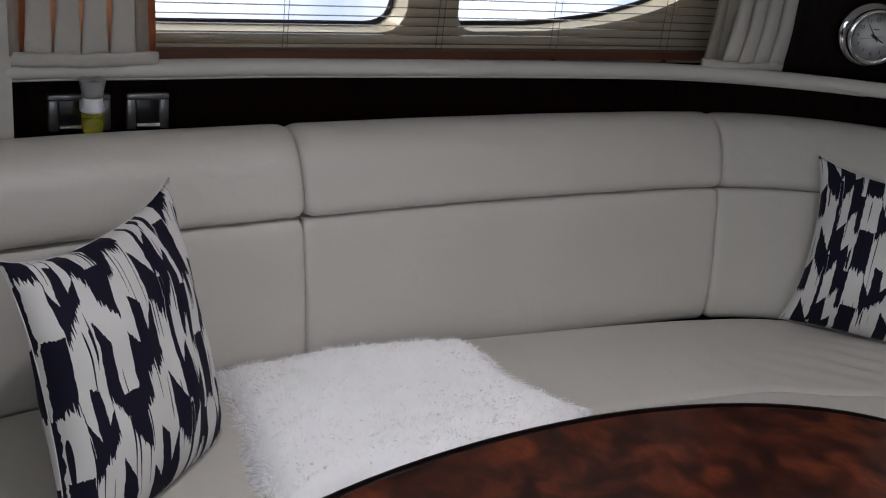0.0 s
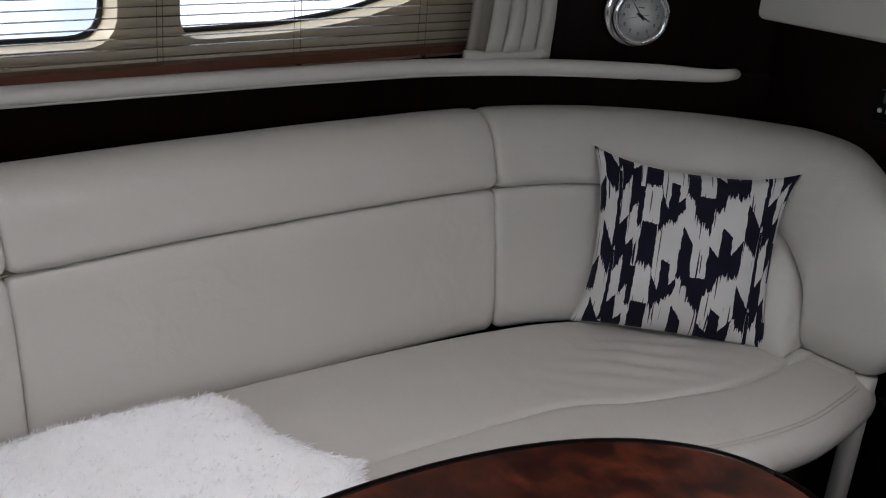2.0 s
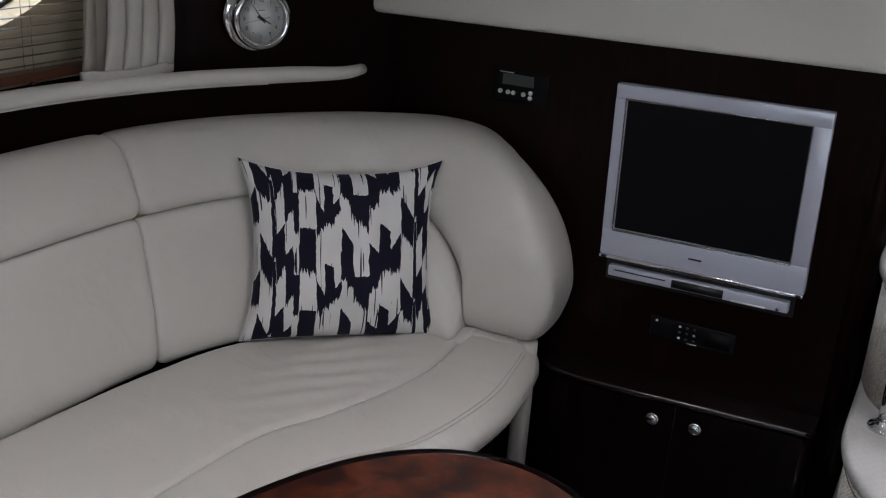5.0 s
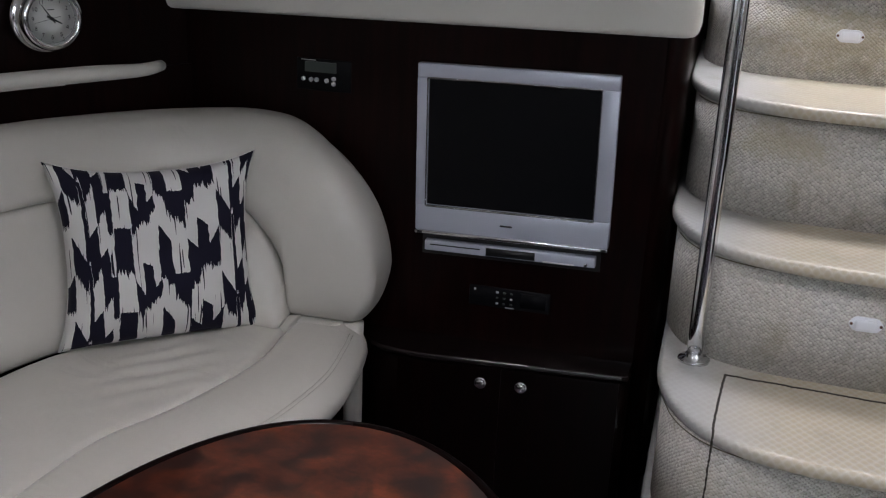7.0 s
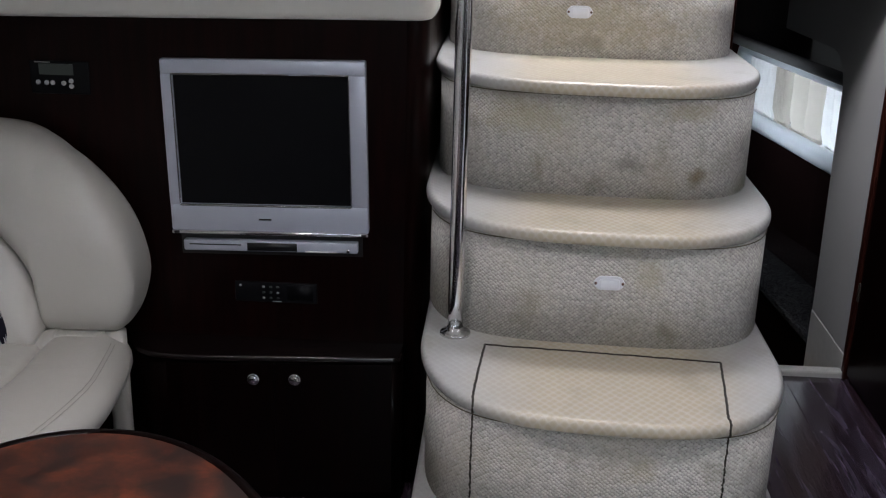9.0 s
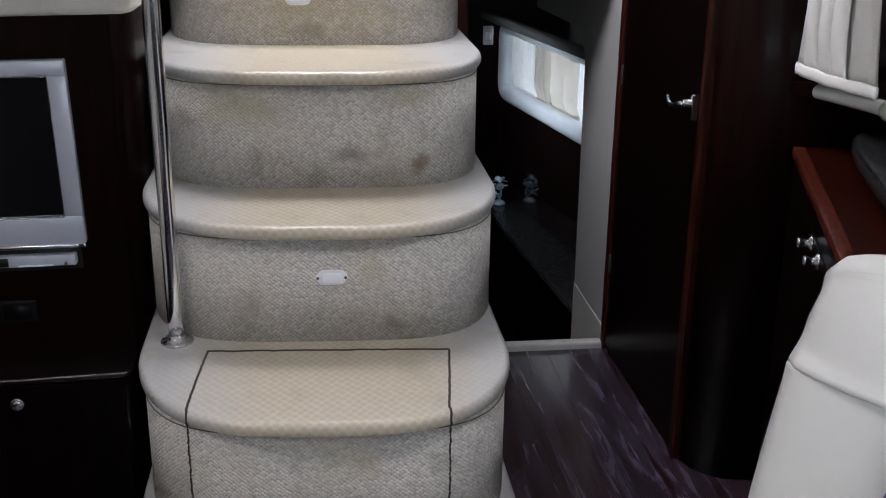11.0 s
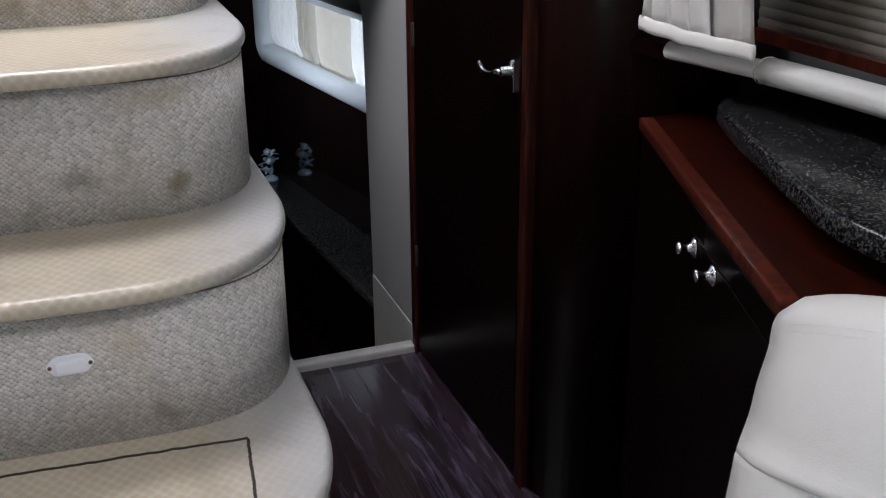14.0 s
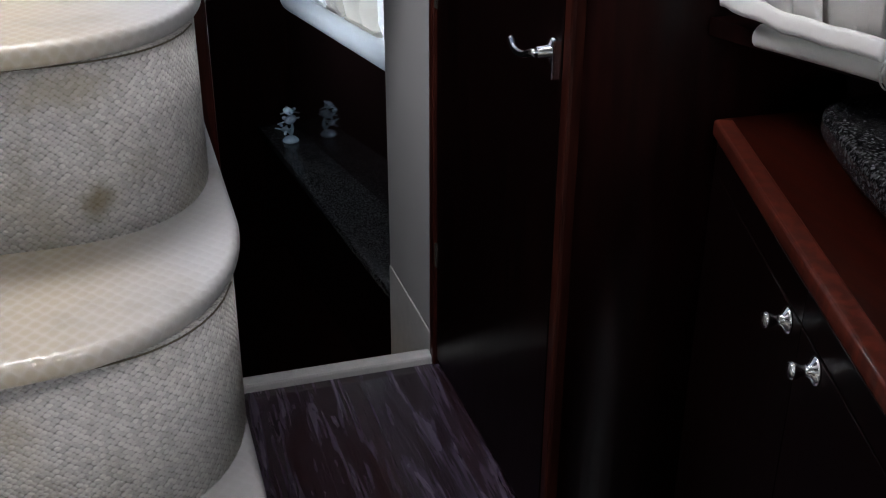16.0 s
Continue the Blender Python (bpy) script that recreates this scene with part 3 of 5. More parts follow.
def rounded(points, r, seg=6):
    """A closed outline with its corners rounded by r."""
    out, n = [], len(points)
    for k in range(n):
        p, a, b = (np.array(points[j], float) for j in (k, k - 1, (k + 1) % n))
        ra, rb = (a - p) / np.linalg.norm(a - p), (b - p) / np.linalg.norm(b - p)
        q = min(r, np.linalg.norm(a - p) * 0.45, np.linalg.norm(b - p) * 0.45)
        for t in np.linspace(0, 1, seg + 1):
            out.append(tuple((1 - t) ** 2 * (p + q * ra) + 2 * t * (1 - t) * p + t * t * (p + q * rb)))
    return out


floor = struct("floor", box(-2.0, 3.2, -1.45, 2.1, -0.08, -0.012), M["black"], "dark glossy wood plank saloon floor", "floor")
struct("ceiling", box(-2.1, 2.45, -1.6, 2.2, 1.95, 2.0), M["ceiling"], "off-white padded cabin headliner", "ceiling")
struct("wall_port_lower", ribbon_wall([(-0.75, 0.6), (-0.62, 1.3), (-0.3, 1.77), (0.1, 1.955), (0.62, 1.975), (1.0, 1.965), (1.65, 1.92), (1.95, 1.82), (2.15, 1.72), (2.44, 1.55)], 0.0, 1.02, 0.06), M["wenge"], "dark glossy wood panel behind the sofa", "wall")
struct("wall_port_corner", ribbon_wall([(1.90, 1.95), (1.98, 1.86), (2.15, 1.745), (2.44, 1.56)], 1.02, 1.95, 0.05, 24), M["wenge"], "dark glossy wood corner panel carrying a clock", "wall")
struct("wall_port_outer", box(-2.0, 2.6, 2.10, 2.18, 0.0, 1.0), M["wenge"], "hull side behind the panelling", "wall")
struct("wall_port_upper", box(-2.0, 2.6, 1.99, 2.18, 1.44, 1.95), M["vinyl"], "cream padded wall over the side windows", "wall")
struct("wall_port_pillar", ribbon_wall([(-0.75, 0.6), (-0.62, 1.25), (-0.3, 1.72), (0.118, 1.90)], 0.84, 1.95, 0.05, 24), M["vinyl"], "cream padded pillar beside the side window", "wall")
struct("wall_aft", box(2.43, 2.55, 0.40, 2.1, 0.0, 1.95), M["wenge"], "dark glossy wood bulkhead with built-in electronics", "wall")
struct("wall_aft_post", slab([(2.43, 0.40), (2.432, 0.375), (2.445, 0.358), (2.47, 0.35), (3.6, 0.35), (3.6, 0.42), (2.55, 0.42)], 0.0, 2.3), M["wenge"], "rounded dark wood end of the bulkhead", "wall", True)
struct("wall_forward", box(-2.1, -2.0, -1.6, 2.18, 0.0, 1.3), M["wenge"], "dark wood forward bulkhead under the windscreen", "wall")
struct("wall_starboard", box(-2.0, 2.6, -1.55, -1.45, 0.0, 1.06), M["wenge"], "dark wood side panel under the window", "wall")
struct("wall_starboard_upper", box(-2.0, 2.6, -1.55, -1.45, 1.55, 1.95), M["vinyl"], "cream padded wall over the window", "wall")
struct("wall_door", box(2.52, 3.20, -1.05, -0.955, 0.0, 1.95), M["wenge"], "dark wood wall framing the passage door", "wall")
struct("wall_column", slab(spline([(2.52, -0.955), (2.44, -0.975), (2.385, -1.03), (2.365, -1.12)], 14).tolist() + [(2.365, -1.45), (2.6, -1.45), (2.6, -1.05), (2.52, -1.05)], 0.0, 1.95), M["column"], "rounded red-brown wood column by the cabinet", "wall", True)
struct("trim_stile", box(2.488, 2.520, -0.985, -0.94, 0.0, 1.95, 0.006), M["stile"], "reddish cherry stile beside the door", "trim")
struct("trim_jamb", box(3.185, 3.215, -1.0, -0.936, 0.0, 1.95, 0.004), M["stile"], "dark cherry edge of the passage door frame", "trim")
struct("soffit", moved(slab(rounded([(2.385, 0.335), (2.385, 1.765), (2.62, 1.765), (2.62, 0.335)], 0.05), 1.180, 1.97, 0.018), Matrix.Translation((0, 0.335, 1.18)) @ Matrix.Rotation(radians(-1.1), 4, "X") @ Matrix.Translation((0, -0.335, -1.18))), M["vinyl"], "cream padded soffit over the television bulkhead", "soffit", True)
# passage and after cabin
struct("wall_jamb", moved(slab([(3.215, 0.0), (3.60, 0.0), (3.62, 0.84), *[(3.78 - 0.16 * math.cos(a), 0.84 + 0.125 * math.sin(a)) for a in np.linspace(0.1, math.pi / 2, 12)], (4.45, 0.952), (4.45, 1.95), (3.215, 1.95)], 0.0, 0.11), Matrix(((1, 0, 0, 0), (0, 0, -1, -0.94), (0, 1, 0, 0), (0, 0, 0, 1)))), M["grey"], "grey fabric-covered reveal of the passage door", "wall")
struct("baseboard", slab([(3.215, -1.05), (3.215, -0.937), (3.60, -0.937), (3.60, -1.05)], -0.5, 0.075, 0.004), M["carpet_plain"], "carpeted foot of the door reveal", "baseboard")
struct("door_sill", box(3.195, 3.235, -0.94, -0.44, -0.10, 0.022, 0.008), M["carpet_plain"], "light carpeted door sill strip", "sill")
struct("trim_post", box(3.18, 3.26, -0.475, -0.425, 0.0, 1.95, 0.006), M["stile"], "dark cherry door post behind the steps", "trim")
struct("wall_understair", box(3.26, 5.4, -0.45, -0.36, -0.6, 1.205), M["wenge"], "dark wood cabin side under the steps", "wall")
CAB = Matrix(((0.986, -0.168, 0, 4.35), (0.168, 0.986, 0, -1.115), (0, 0, 1, 0), (0, 0, 0, 1)))  # cabin side: x along it, y inwards
struct("cabin_wall", moved(box(-0.75, 1.02, -0.08, 0.0, -0.6, 0.405), CAB), M["gloss"], "mirror-glossy dark panel behind the cabin shelf", "wall")
struct("cabin_wall_upper", moved(box(-0.75, 1.02, -0.40, -0.32, 0.80, 1.205), CAB), M["ceiling"], "pale cabin side behind the overhead shelf", "wall")
struct("cabin_aft_wall", box(5.28, 5.36, -1.6, 0.6, -0.6, 1.238), M["wenge"], "dark wood cabin bulkhead", "wall")
struct("cabin_floor", box(3.2, 5.4, -1.4, -0.36, -0.6, -0.5), M["wenge"], "dark cabin floor below the door sill", "floor")
struct("cabin_ceiling", box(3.26, 5.4, -1.6, -0.3, 1.205, 1.236), M["ceiling"], "pale cabin ceiling", "ceiling")
struct("cockpit_sole", box(3.3, 6.0, -1.4, 2.2, 1.24, 1.31), M["white"], "white cockpit floor beyond the steps", "floor")
struct("wall_cockpit", box(2.45, 6.0, 0.95, 1.05, 1.31, 3.4), M["white"], "white cockpit side beside the steps", "wall")
struct("wall_stair", box(3.26, 5.4, -1.45, -0.45, 1.31, 2.1), M["white"], "white cockpit side beyond the passage", "wall")
struct("cabin_window_edge", moved(box(-0.75, -0.62, -0.08, 0.0, 0.4, 0.8), CAB), M["grey"], "grey cabin side beside the window", "wall")

# windows
P1 = rounded([(0.05, 1.098), (0.93, 1.098), (0.93, 1.40), (0.05, 1.40)], 0.07)
P2 = rounded([(1.055, 1.102), (1.30, 1.106), (1.475, 1.126), (1.625, 1.164), (1.785, 1.235), (1.825, 1.40), (1.055, 1.40)], 0.05)
window_port = thing("window_1", (0.9, 1.985, 1.05), "cream framed side windows with rounded panes", "window", kind="structure")
for rect, hole in (((-0.1, 0.99, 1.03, 1.45), P1), ((0.99, 1.95, 1.03, 1.45), P2)):
    part("window_frame", holed_panel(rect, hole, 1.972, 2.06), M["gel"], window_port, smooth=False)
    inner = [(x + 0.006 * (np.mean([p[0] for p in hole]) - x), z + 0.02 * (1.26 - z)) for x, z in hole]
    part("gasket", tube([(x, 2.045, z) for x, z in inner + inner[:1]], 0.007, 8), M["black"], window_port, "black rubber gasket")
    pane = part("pane", moved(slab(hole, 0, 0.005), Matrix(((1, 0, 0, 0), (0, 0, 1, 2.05), (0, 1, 0, 0), (0, 0, 0, 1)))), M["glass"], window_port, "clear window pane", smooth=False)
    pane.visible_shadow = False
adopt(window_port)
window_stbd = thing("window_2", (1.2, -1.47, 1.1), "side window behind a lowered blind", "window", kind="structure")
part("window_frame", holed_panel((-2.0, 2.6, 1.06, 1.55), rounded([(-1.6, 1.12), (2.3, 1.12), (2.3, 1.5), (-1.6, 1.5)], 0.06), -1.54, -1.46), M["gel"], window_stbd, smooth=False)
adopt(window_stbd)
window_cabin = thing("window_3", (4.6, -1.07, 0.4), "white framed cabin window in daylight", "window", kind="structure")
ring = rounded([(-0.66, 0.455), (0.875, 0.455), (0.875, 0.78), (-0.66, 0.78)], 0.06)
part("window_frame", moved(ring_bar(ring, 0.04), CAB @ Matrix.Translation((0, 0.01, 0))), M["gel_white"], window_cabin)
part("window_sill", moved(box(-0.66, 0.9, -0.10, 0.0, 0.44, 0.475, 0.006), CAB), M["gel_white"], window_cabin)
adopt(window_cabin)
struct("backdrop", box(-6, 9, 4.2, 4.25, 0.0, 1.95), M["outside"], "bright pale daylight beyond the port windows", "backdrop")
struct("backdrop_starboard", box(-6, 9, -4.25, -4.2, -1.0, 2.6), M["outside"], "bright pale daylight beyond the starboard windows", "backdrop")

# ---- shared shapes ----
def merged(*bms):
    """Several bmeshes as one."""
    out = bmesh.new()
    for bm in bms:
        me = bpy.data.meshes.new("tmp")
        bm.to_mesh(me)
        bm.free()
        out.from_mesh(me)
        bpy.data.meshes.remove(me)
    return out


def ball(at, r, scale=(1, 1, 1), rot=(0, 0, 0), seg=12):
    bm = bmesh.new()
    bmesh.ops.create_uvsphere(bm, u_segments=seg, v_segments=max(6, seg // 2), radius=r)
    return moved(bm, Matrix.LocRotScale(at, Euler(rot), scale))


def loft(sections):
    """A closed body through rings of equal length, capped at both ends."""
    bm = bmesh.new()
    rings = [[bm.verts.new(p) for p in ring] for ring in sections]
    n = len(rings[0])
    for a, b in zip(rings, rings[1:]):
        for k in range(n):
            bm.faces.new((a[k], a[(k + 1) % n], b[(k + 1) % n], b[k]))
    bm.faces.new(rings[0][::-1])
    bm.faces.new(rings[-1])
    return bm


def cushion(name, corners, thick, mat, label, category, seed, group=""):
    """A stuffed square cushion between four corners (bottom left, bottom right, top right, top left), pinched at the edges."""
    bl, br, tr, tl = (Vector(c) for c in corners)
    nrm = (br - bl).cross(tl - bl).normalized()
    n = 44

    def drawn(a, b):
        """Sides pulled in between the corners, the foot hardly."""
        sink = 0.17 if b > 0 else 0.04
        return 0.5 + 0.5 * a * (1 - 0.15 * (1 - abs(b) ** 2.6) * abs(a) ** 3), 0.5 + 0.5 * b * (1 - sink * (1 - abs(a) ** 2.6) * abs(b) ** 3)

    bm = bmesh.new()
    uvl = bm.loops.layers.uv.new("UVMap")
    ob = thing(name, tuple((bl + br) / 2), label, category, group)
    for side in (1, -1):
        g = []
        for i in range(n + 1):
            row = []
            for j in range(n + 1):
                u, v = i / n, j / n
                a, b = 2 * u - 1, 2 * v - 1
                fat = max(0.0, (1 - abs(a) ** 2.4) * (1 - abs(b) ** 2.4)) ** 0.55
                uu, vv = drawn(a, b)
                p = (bl * (1 - uu) + br * uu) * (1 - vv) + (tl * (1 - uu) + tr * uu) * vv
                ripple = 0.012 * noise.noise(Vector((u * 5 + seed, v * 5, side))) + 0.010 * math.sin(30 * (u * (1 if a * b > 0 else -1) + v) + seed) * max(0, abs(a * b) - 0.2)
                belly = 0.5 if side > 0 else 0.32
                row.append((bm.verts.new(p + side * nrm * (thick * belly * fat * (1 - 0.18 * b) + ripple * fat)), u, v))
            g.append(row)
        for i in range(n):
            for j in range(n):
                f = bm.faces.new([g[i][j][0], g[i + 1][j][0], g[i + 1][j + 1][0], g[i][j + 1][0]])
                for loop, (p, u, v) in zip(f.loops, (g[i][j], g[i + 1][j], g[i + 1][j + 1], g[i][j + 1])):
                    loop[uvl].uv = (u + (0 if side > 0 else 2.3) + seed, v + seed)
    bmesh.ops.remove_doubles(bm, verts=bm.verts, dist=0.0004)
    part("cover", bm, mat, ob)
    rim = []
    for u, v in [(k / 14, 0) for k in range(14)] + [(1, k / 14) for k in range(14)] + [(1 - k / 14, 1) for k in range(14)] + [(0, 1 - k / 14) for k in range(15)]:
        a, b = 2 * u - 1, 2 * v - 1
        uu, vv = drawn(a, b)
        rim.append((bl * (1 - uu) + br * uu) * (1 - vv) + (tl * (1 - uu) + tr * uu) * vv)
    part("seam", tube(rim, 0.0011, 6), mat, ob)
    return adopt(ob)


def curtain(name, p0, p1, z0, z1, folds, depth, mat, label, spread=0.0, drop=0.0, group=""):
    """A short pleated curtain between two places in plan, with a flat hem."""
    a, b = Vector((*p0, 0)), Vector((*p1, 0))
    w = b - a
    nrm = Vector((w.y, -w.x, 0)).normalized()
    if nrm.dot(Vector((0.5, 0.2, 0)) - a) < 0:
        nrm = -nrm
    ob = thing(name, (*(a + b).xy / 2, z0), label, "curtain", group)

    def place(u, v):
        s = 0.5 + (u - 0.5) * (1 - spread * v)
        f = abs(math.sin(math.pi * folds * u)) ** 0.6
        wob = 0.004 * noise.noise(Vector((u * 9, v * 3, 0)))
        z = z0 + drop * u + (z1 - z0) * v
        return a + w * s + nrm * (depth * f * (0.42 + 0.58 * min(1, v * 5)) + wob) + Vector((0, 0, z))

    bm = sheet(place, folds * 14, 24)
    bmesh.ops.solidify(bm, geom=bm.faces[:], thickness=0.0015)
    part("pleats", bm, mat, ob)

    def hem(u, v):
        return a + w * u + nrm * ((depth * 0.60 + 0.002 * math.sin(u * 7)) * min(1, 10 * min(u, 1 - u)) + 0.002) + Vector((0, 0, z0 + drop * u - 0.004 + 0.020 * v))

    bm = sheet(hem, 24, 2)
    bmesh.ops.solidify(bm, geom=bm.faces[:], thickness=0.0022)
    part("hem", bm, mat, ob)
    return adopt(ob)


def pleated(p0, p1, z0, z1, folds, depth, mat, label, flat, spread, lean, lining, group, sag=0.0, gap=0.05):
    """A short curtain of rolled pleats on a lining: flat gives the plain margins, spread the flare towards the hem."""
    a, b = Vector((*p0, 0)), Vector((*p1, 0))
    w = b - a
    nrm = Vector((w.y, -w.x, 0)).normalized()
    if nrm.dot(Vector((0.5, 0.2, 0)) - a) < 0:
        nrm = -nrm
    ob = thing("curtain", (*(a + b).xy / 2, z0), label, "curtain", group)

    def place(u, v, out):
        s = 0.5 + (u - 0.5) * (1 - spread * min(1.0, v * 1.6) ** 0.8) + lean * v ** 0.7
        return a + w * s + nrm * out + Vector((0, 0, z0 + 0.018 + (z1 - z0 - 0.018) * v + sag * 4 * u * (1 - u) * (1 - min(1, v * 4))))

    bm = sheet(lambda u, v: place(u, v, 0.006 + 0.004 * noise.noise(Vector((u * 8, v * 3, z0)))), 40, 16)
    bmesh.ops.solidify(bm, geom=bm.faces[:], thickness=0.0012)
    part("lining", bm, lining, ob)
    for u0, u1 in [(0.0, flat[0] + 0.02), (1 - flat[1] - 0.02, 1.0)]:
        if u1 - u0 > 0.03:
            bm = sheet(lambda u, v: place(u0 + (u1 - u0) * u, v, 0.010 + 0.007 * math.sin(5 * u + 2 * v)), 12, 16)
            bmesh.ops.solidify(bm, geom=bm.faces[:], thickness=0.0014)
            part("margin", bm, mat, ob)
    wide = (1 - flat[0] - flat[1]) / folds
    for k in range(folds):
        mid = flat[0] + wide * (k + 0.5)
        rings = []
        for v in np.linspace(0.0, 1.0, 22):
            swell = 0.30 + 0.70 * min(1.0, v * 5) ** 0.8
            half = wide * (0.495 - gap * min(1.0, v * 5))
            ring = []
            for q in range(16):
                g = 2 * math.pi * q / 16
                wob = 0.05 * noise.noise(Vector((k * 3.1, v * 4, math.cos(g))))
                ring.append(place(mid + half * math.cos(g) * (1 + wob) + 0.010 * noise.noise(Vector((k * 7.7, v * 2.5, 0))), v, 0.012 + depth * swell * (0.5 + 0.5 * math.copysign(abs(math.sin(g)) ** 0.8, math.sin(g)))))
            rings.append(ring)
        part("pleat", loft(rings), mat, ob)
    rings = []
    for u in np.linspace(-0.012, 1.012, 40):
        c = place(u, 0.0, 0.0) + Vector((0, 0, 0.0015 * math.sin(9 * u) + 0.001 * math.sin(23 * u)))
        o = depth * 0.40 * min(1.0, 8 * max(0.0, min(u, 1 - u))) + 0.008
        rings.append([c + nrm * (o + dx) + Vector((0, 0, dz)) for dx, dz in ((0.003, -0.020), (0.005, -0.012), (0.005, 0.0), (0.003, 0.006), (-0.004, 0.004), (-0.005, -0.012), (-0.002, -0.020))])
    part("hem", loft(rings), mat, ob)
    return adopt(ob)


def knob(name, at, facing, r, parent=None, label="brushed steel push knob"):
    """A turned knob with a flared rosette, looking along facing."""
    bm = lathe([(r, 0), (r, 0.002), (r * 0.92, 0.004), (r * 0.42, 0.008), (r * 0.36, 0.016), (r * 0.55, 0.021), (r * 0.62, 0.026), (r * 0.5, 0.029), (0.0005, 0.03)], 20)
    moved(bm, Matrix.Translation(at) @ Vector(facing).to_track_quat("Z", "Y").to_matrix().to_4x4())
    return part(name, bm, M["chrome"], parent, label) if parent else solo(name, bm, M["chrome"], label, "knob")


# ---- staircase ----
def bowed_front(x0, inset, y):
    """How far aft the bowed front edge lies at y; risers stand back by inset and turn more squarely."""
    half = (0.367 if x0 < 1.8 else 0.385) - 0.6 * inset
    s = max(-1.0, min(1.0, (y + 0.037) / half))
    power, deep = (4.2, 0.26) if inset > 0.01 else (3.2, 0.34)
    return x0 + inset + 0.02 * s + deep * (1 - math.sqrt(max(0, 1 - abs(s) ** power)))


def tread_outline(x0, inset=0.0, back=3.3, n=44):
    half, mid = (0.367 if x0 < 1.8 else 0.385) - 0.6 * inset, -0.037
    pts = []
    for k in range(n + 1):
        s = math.sin(math.pi / 2 * math.cos(math.pi * k / n))
        pts.append((bowed_front(x0, inset, mid + half * s), mid + half * s))
    return [(back, mid + half), *pts, (back, mid - half)]


stairs = thing("staircase", (2.4, -0.04, 0.0), "bowed companionway steps covered in stained beige woven carpet", "stairs")
STEPS = ((1.42, 0.30, 0.0), (1.735, 0.563, 0.30), (2.055, 0.815, 0.563), (2.302, 1.071, 0.815), (2.645, 1.31, 1.071))
for x0, zt, zb in STEPS:
    part("tread", wrap_uv(slab(tread_outline(x0), zt - 0.029, zt, 0.0125, 4), tread_outline(x0)), M["tread"], stairs, "tread under a clear yellowed plastic cover")
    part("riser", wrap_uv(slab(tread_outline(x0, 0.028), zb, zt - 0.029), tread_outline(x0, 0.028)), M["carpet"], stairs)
    lip = [(bowed_front(x0, 0.026, y), y, zt - 0.031) for y in np.linspace(0.322, -0.396, 50)]
    part("binding", tube(lip, 0.0012, 6), M["binding"], stairs, "dark stitched edge under the tread")
# lift-up hatch let into the second tread
zt = 0.563


def nose(y):
    """Places down the rounded front edge of the hatch tread at y."""
    x = bowed_front(1.735, 0.0, y)
    return [(x + 0.030, y, zt), (x + 0.014, y, zt), (x + 0.0045, y, zt - 0.0035), (x, y, zt - 0.0125), (x + 0.003, y, zt - 0.026), (x + 0.012, y, zt - 0.030)]


seam_l = [(2.057, 0.195, zt), (1.93, 0.205, zt), *nose(0.211)]
seam_r = [(2.022, -0.282, zt), (1.90, -0.268, zt), *nose(-0.254)]
part("hatch_seam", tube([(x + random.uniform(-0.0008, 0.0008), y + random.uniform(-0.0008, 0.0008), z) for x, y, z in spline(seam_l, 60)], 0.0024, 6), M["thread"], stairs, "dark frayed seam of the hatch")
part("hatch_seam", tube([(x + random.uniform(-0.0008, 0.0008), y + random.uniform(-0.0008, 0.0008), z) for x, y, z in spline(seam_r, 60)], 0.0024, 6), M["thread"], stairs, "dark frayed seam of the hatch")
back = spline([(2.057, 0.195, zt), (2.048, 0.08, zt), (2.036, -0.1, zt), (2.022, -0.282, zt)], 40)
part("hatch_seam", tube([(x + random.uniform(-0.0015, 0.0015), y, z) for x, y, z in back], 0.0024, 6), M["thread"], stairs, "dark frayed seam of the hatch")
for y in (0.211, -0.254):
    xs = bowed_front(1.735, 0.028, y)
    part("hatch_seam", tube([(xs - 0.001 + 0.0012 * math.sin(k * 2.1), y + random.uniform(-0.001, 0.001), 0.532 - k * 0.0066) for k in range(34)], 0.0022, 6), M["thread"], stairs, "dark frayed seam of the hatch")
adopt(stairs)


def step_light(at, lean):
    ob = thing("step_light", at, "small white oval courtesy light on a carpeted riser", "light", "courtesy lights on the risers")
    m = Matrix.Translation(at) @ Matrix.Rotation(lean, 4, "Z")
    plate = rounded([(-0.034, 0.0), (-0.022, -0.015), (0.022, -0.015), (0.034, 0.0), (0.022, 0.015), (-0.022, 0.015)], 0.007)
    up = Matrix(((0, 0, -1, 0), (1, 0, 0, 0), (0, 1, 0, 0), (0, 0, 0, 1)))
    part("plate", moved(slab(plate, 0, 0.005, 0.0015), m @ up), M["white"], ob)
    lens = rounded([(-0.021, -0.011), (0.021, -0.011), (0.021, 0.011), (-0.021, 0.011)], 0.006)
    part("lens", moved(slab(lens, 0.005, 0.013, 0.004), m @ up), M["white"], ob, "frosted white lens")
    for s in (-1, 1):
        part("screw", moved(lathe([(0.003, 0.004), (0.003, 0.007), (0.0005, 0.0075)], 10), m @ up @ Matrix.Translation((s * 0.0275, 0, 0))), M["rail"], ob, "small dark screw")
    return adopt(ob)


step_light((bowed_front(2.055, 0.028, -0.053) - 0.001, -0.053, 0.703), 0.0)
step_light((bowed_front(2.645, 0.028, 0.003) - 0.001, 0.003, 1.180), 0.0)

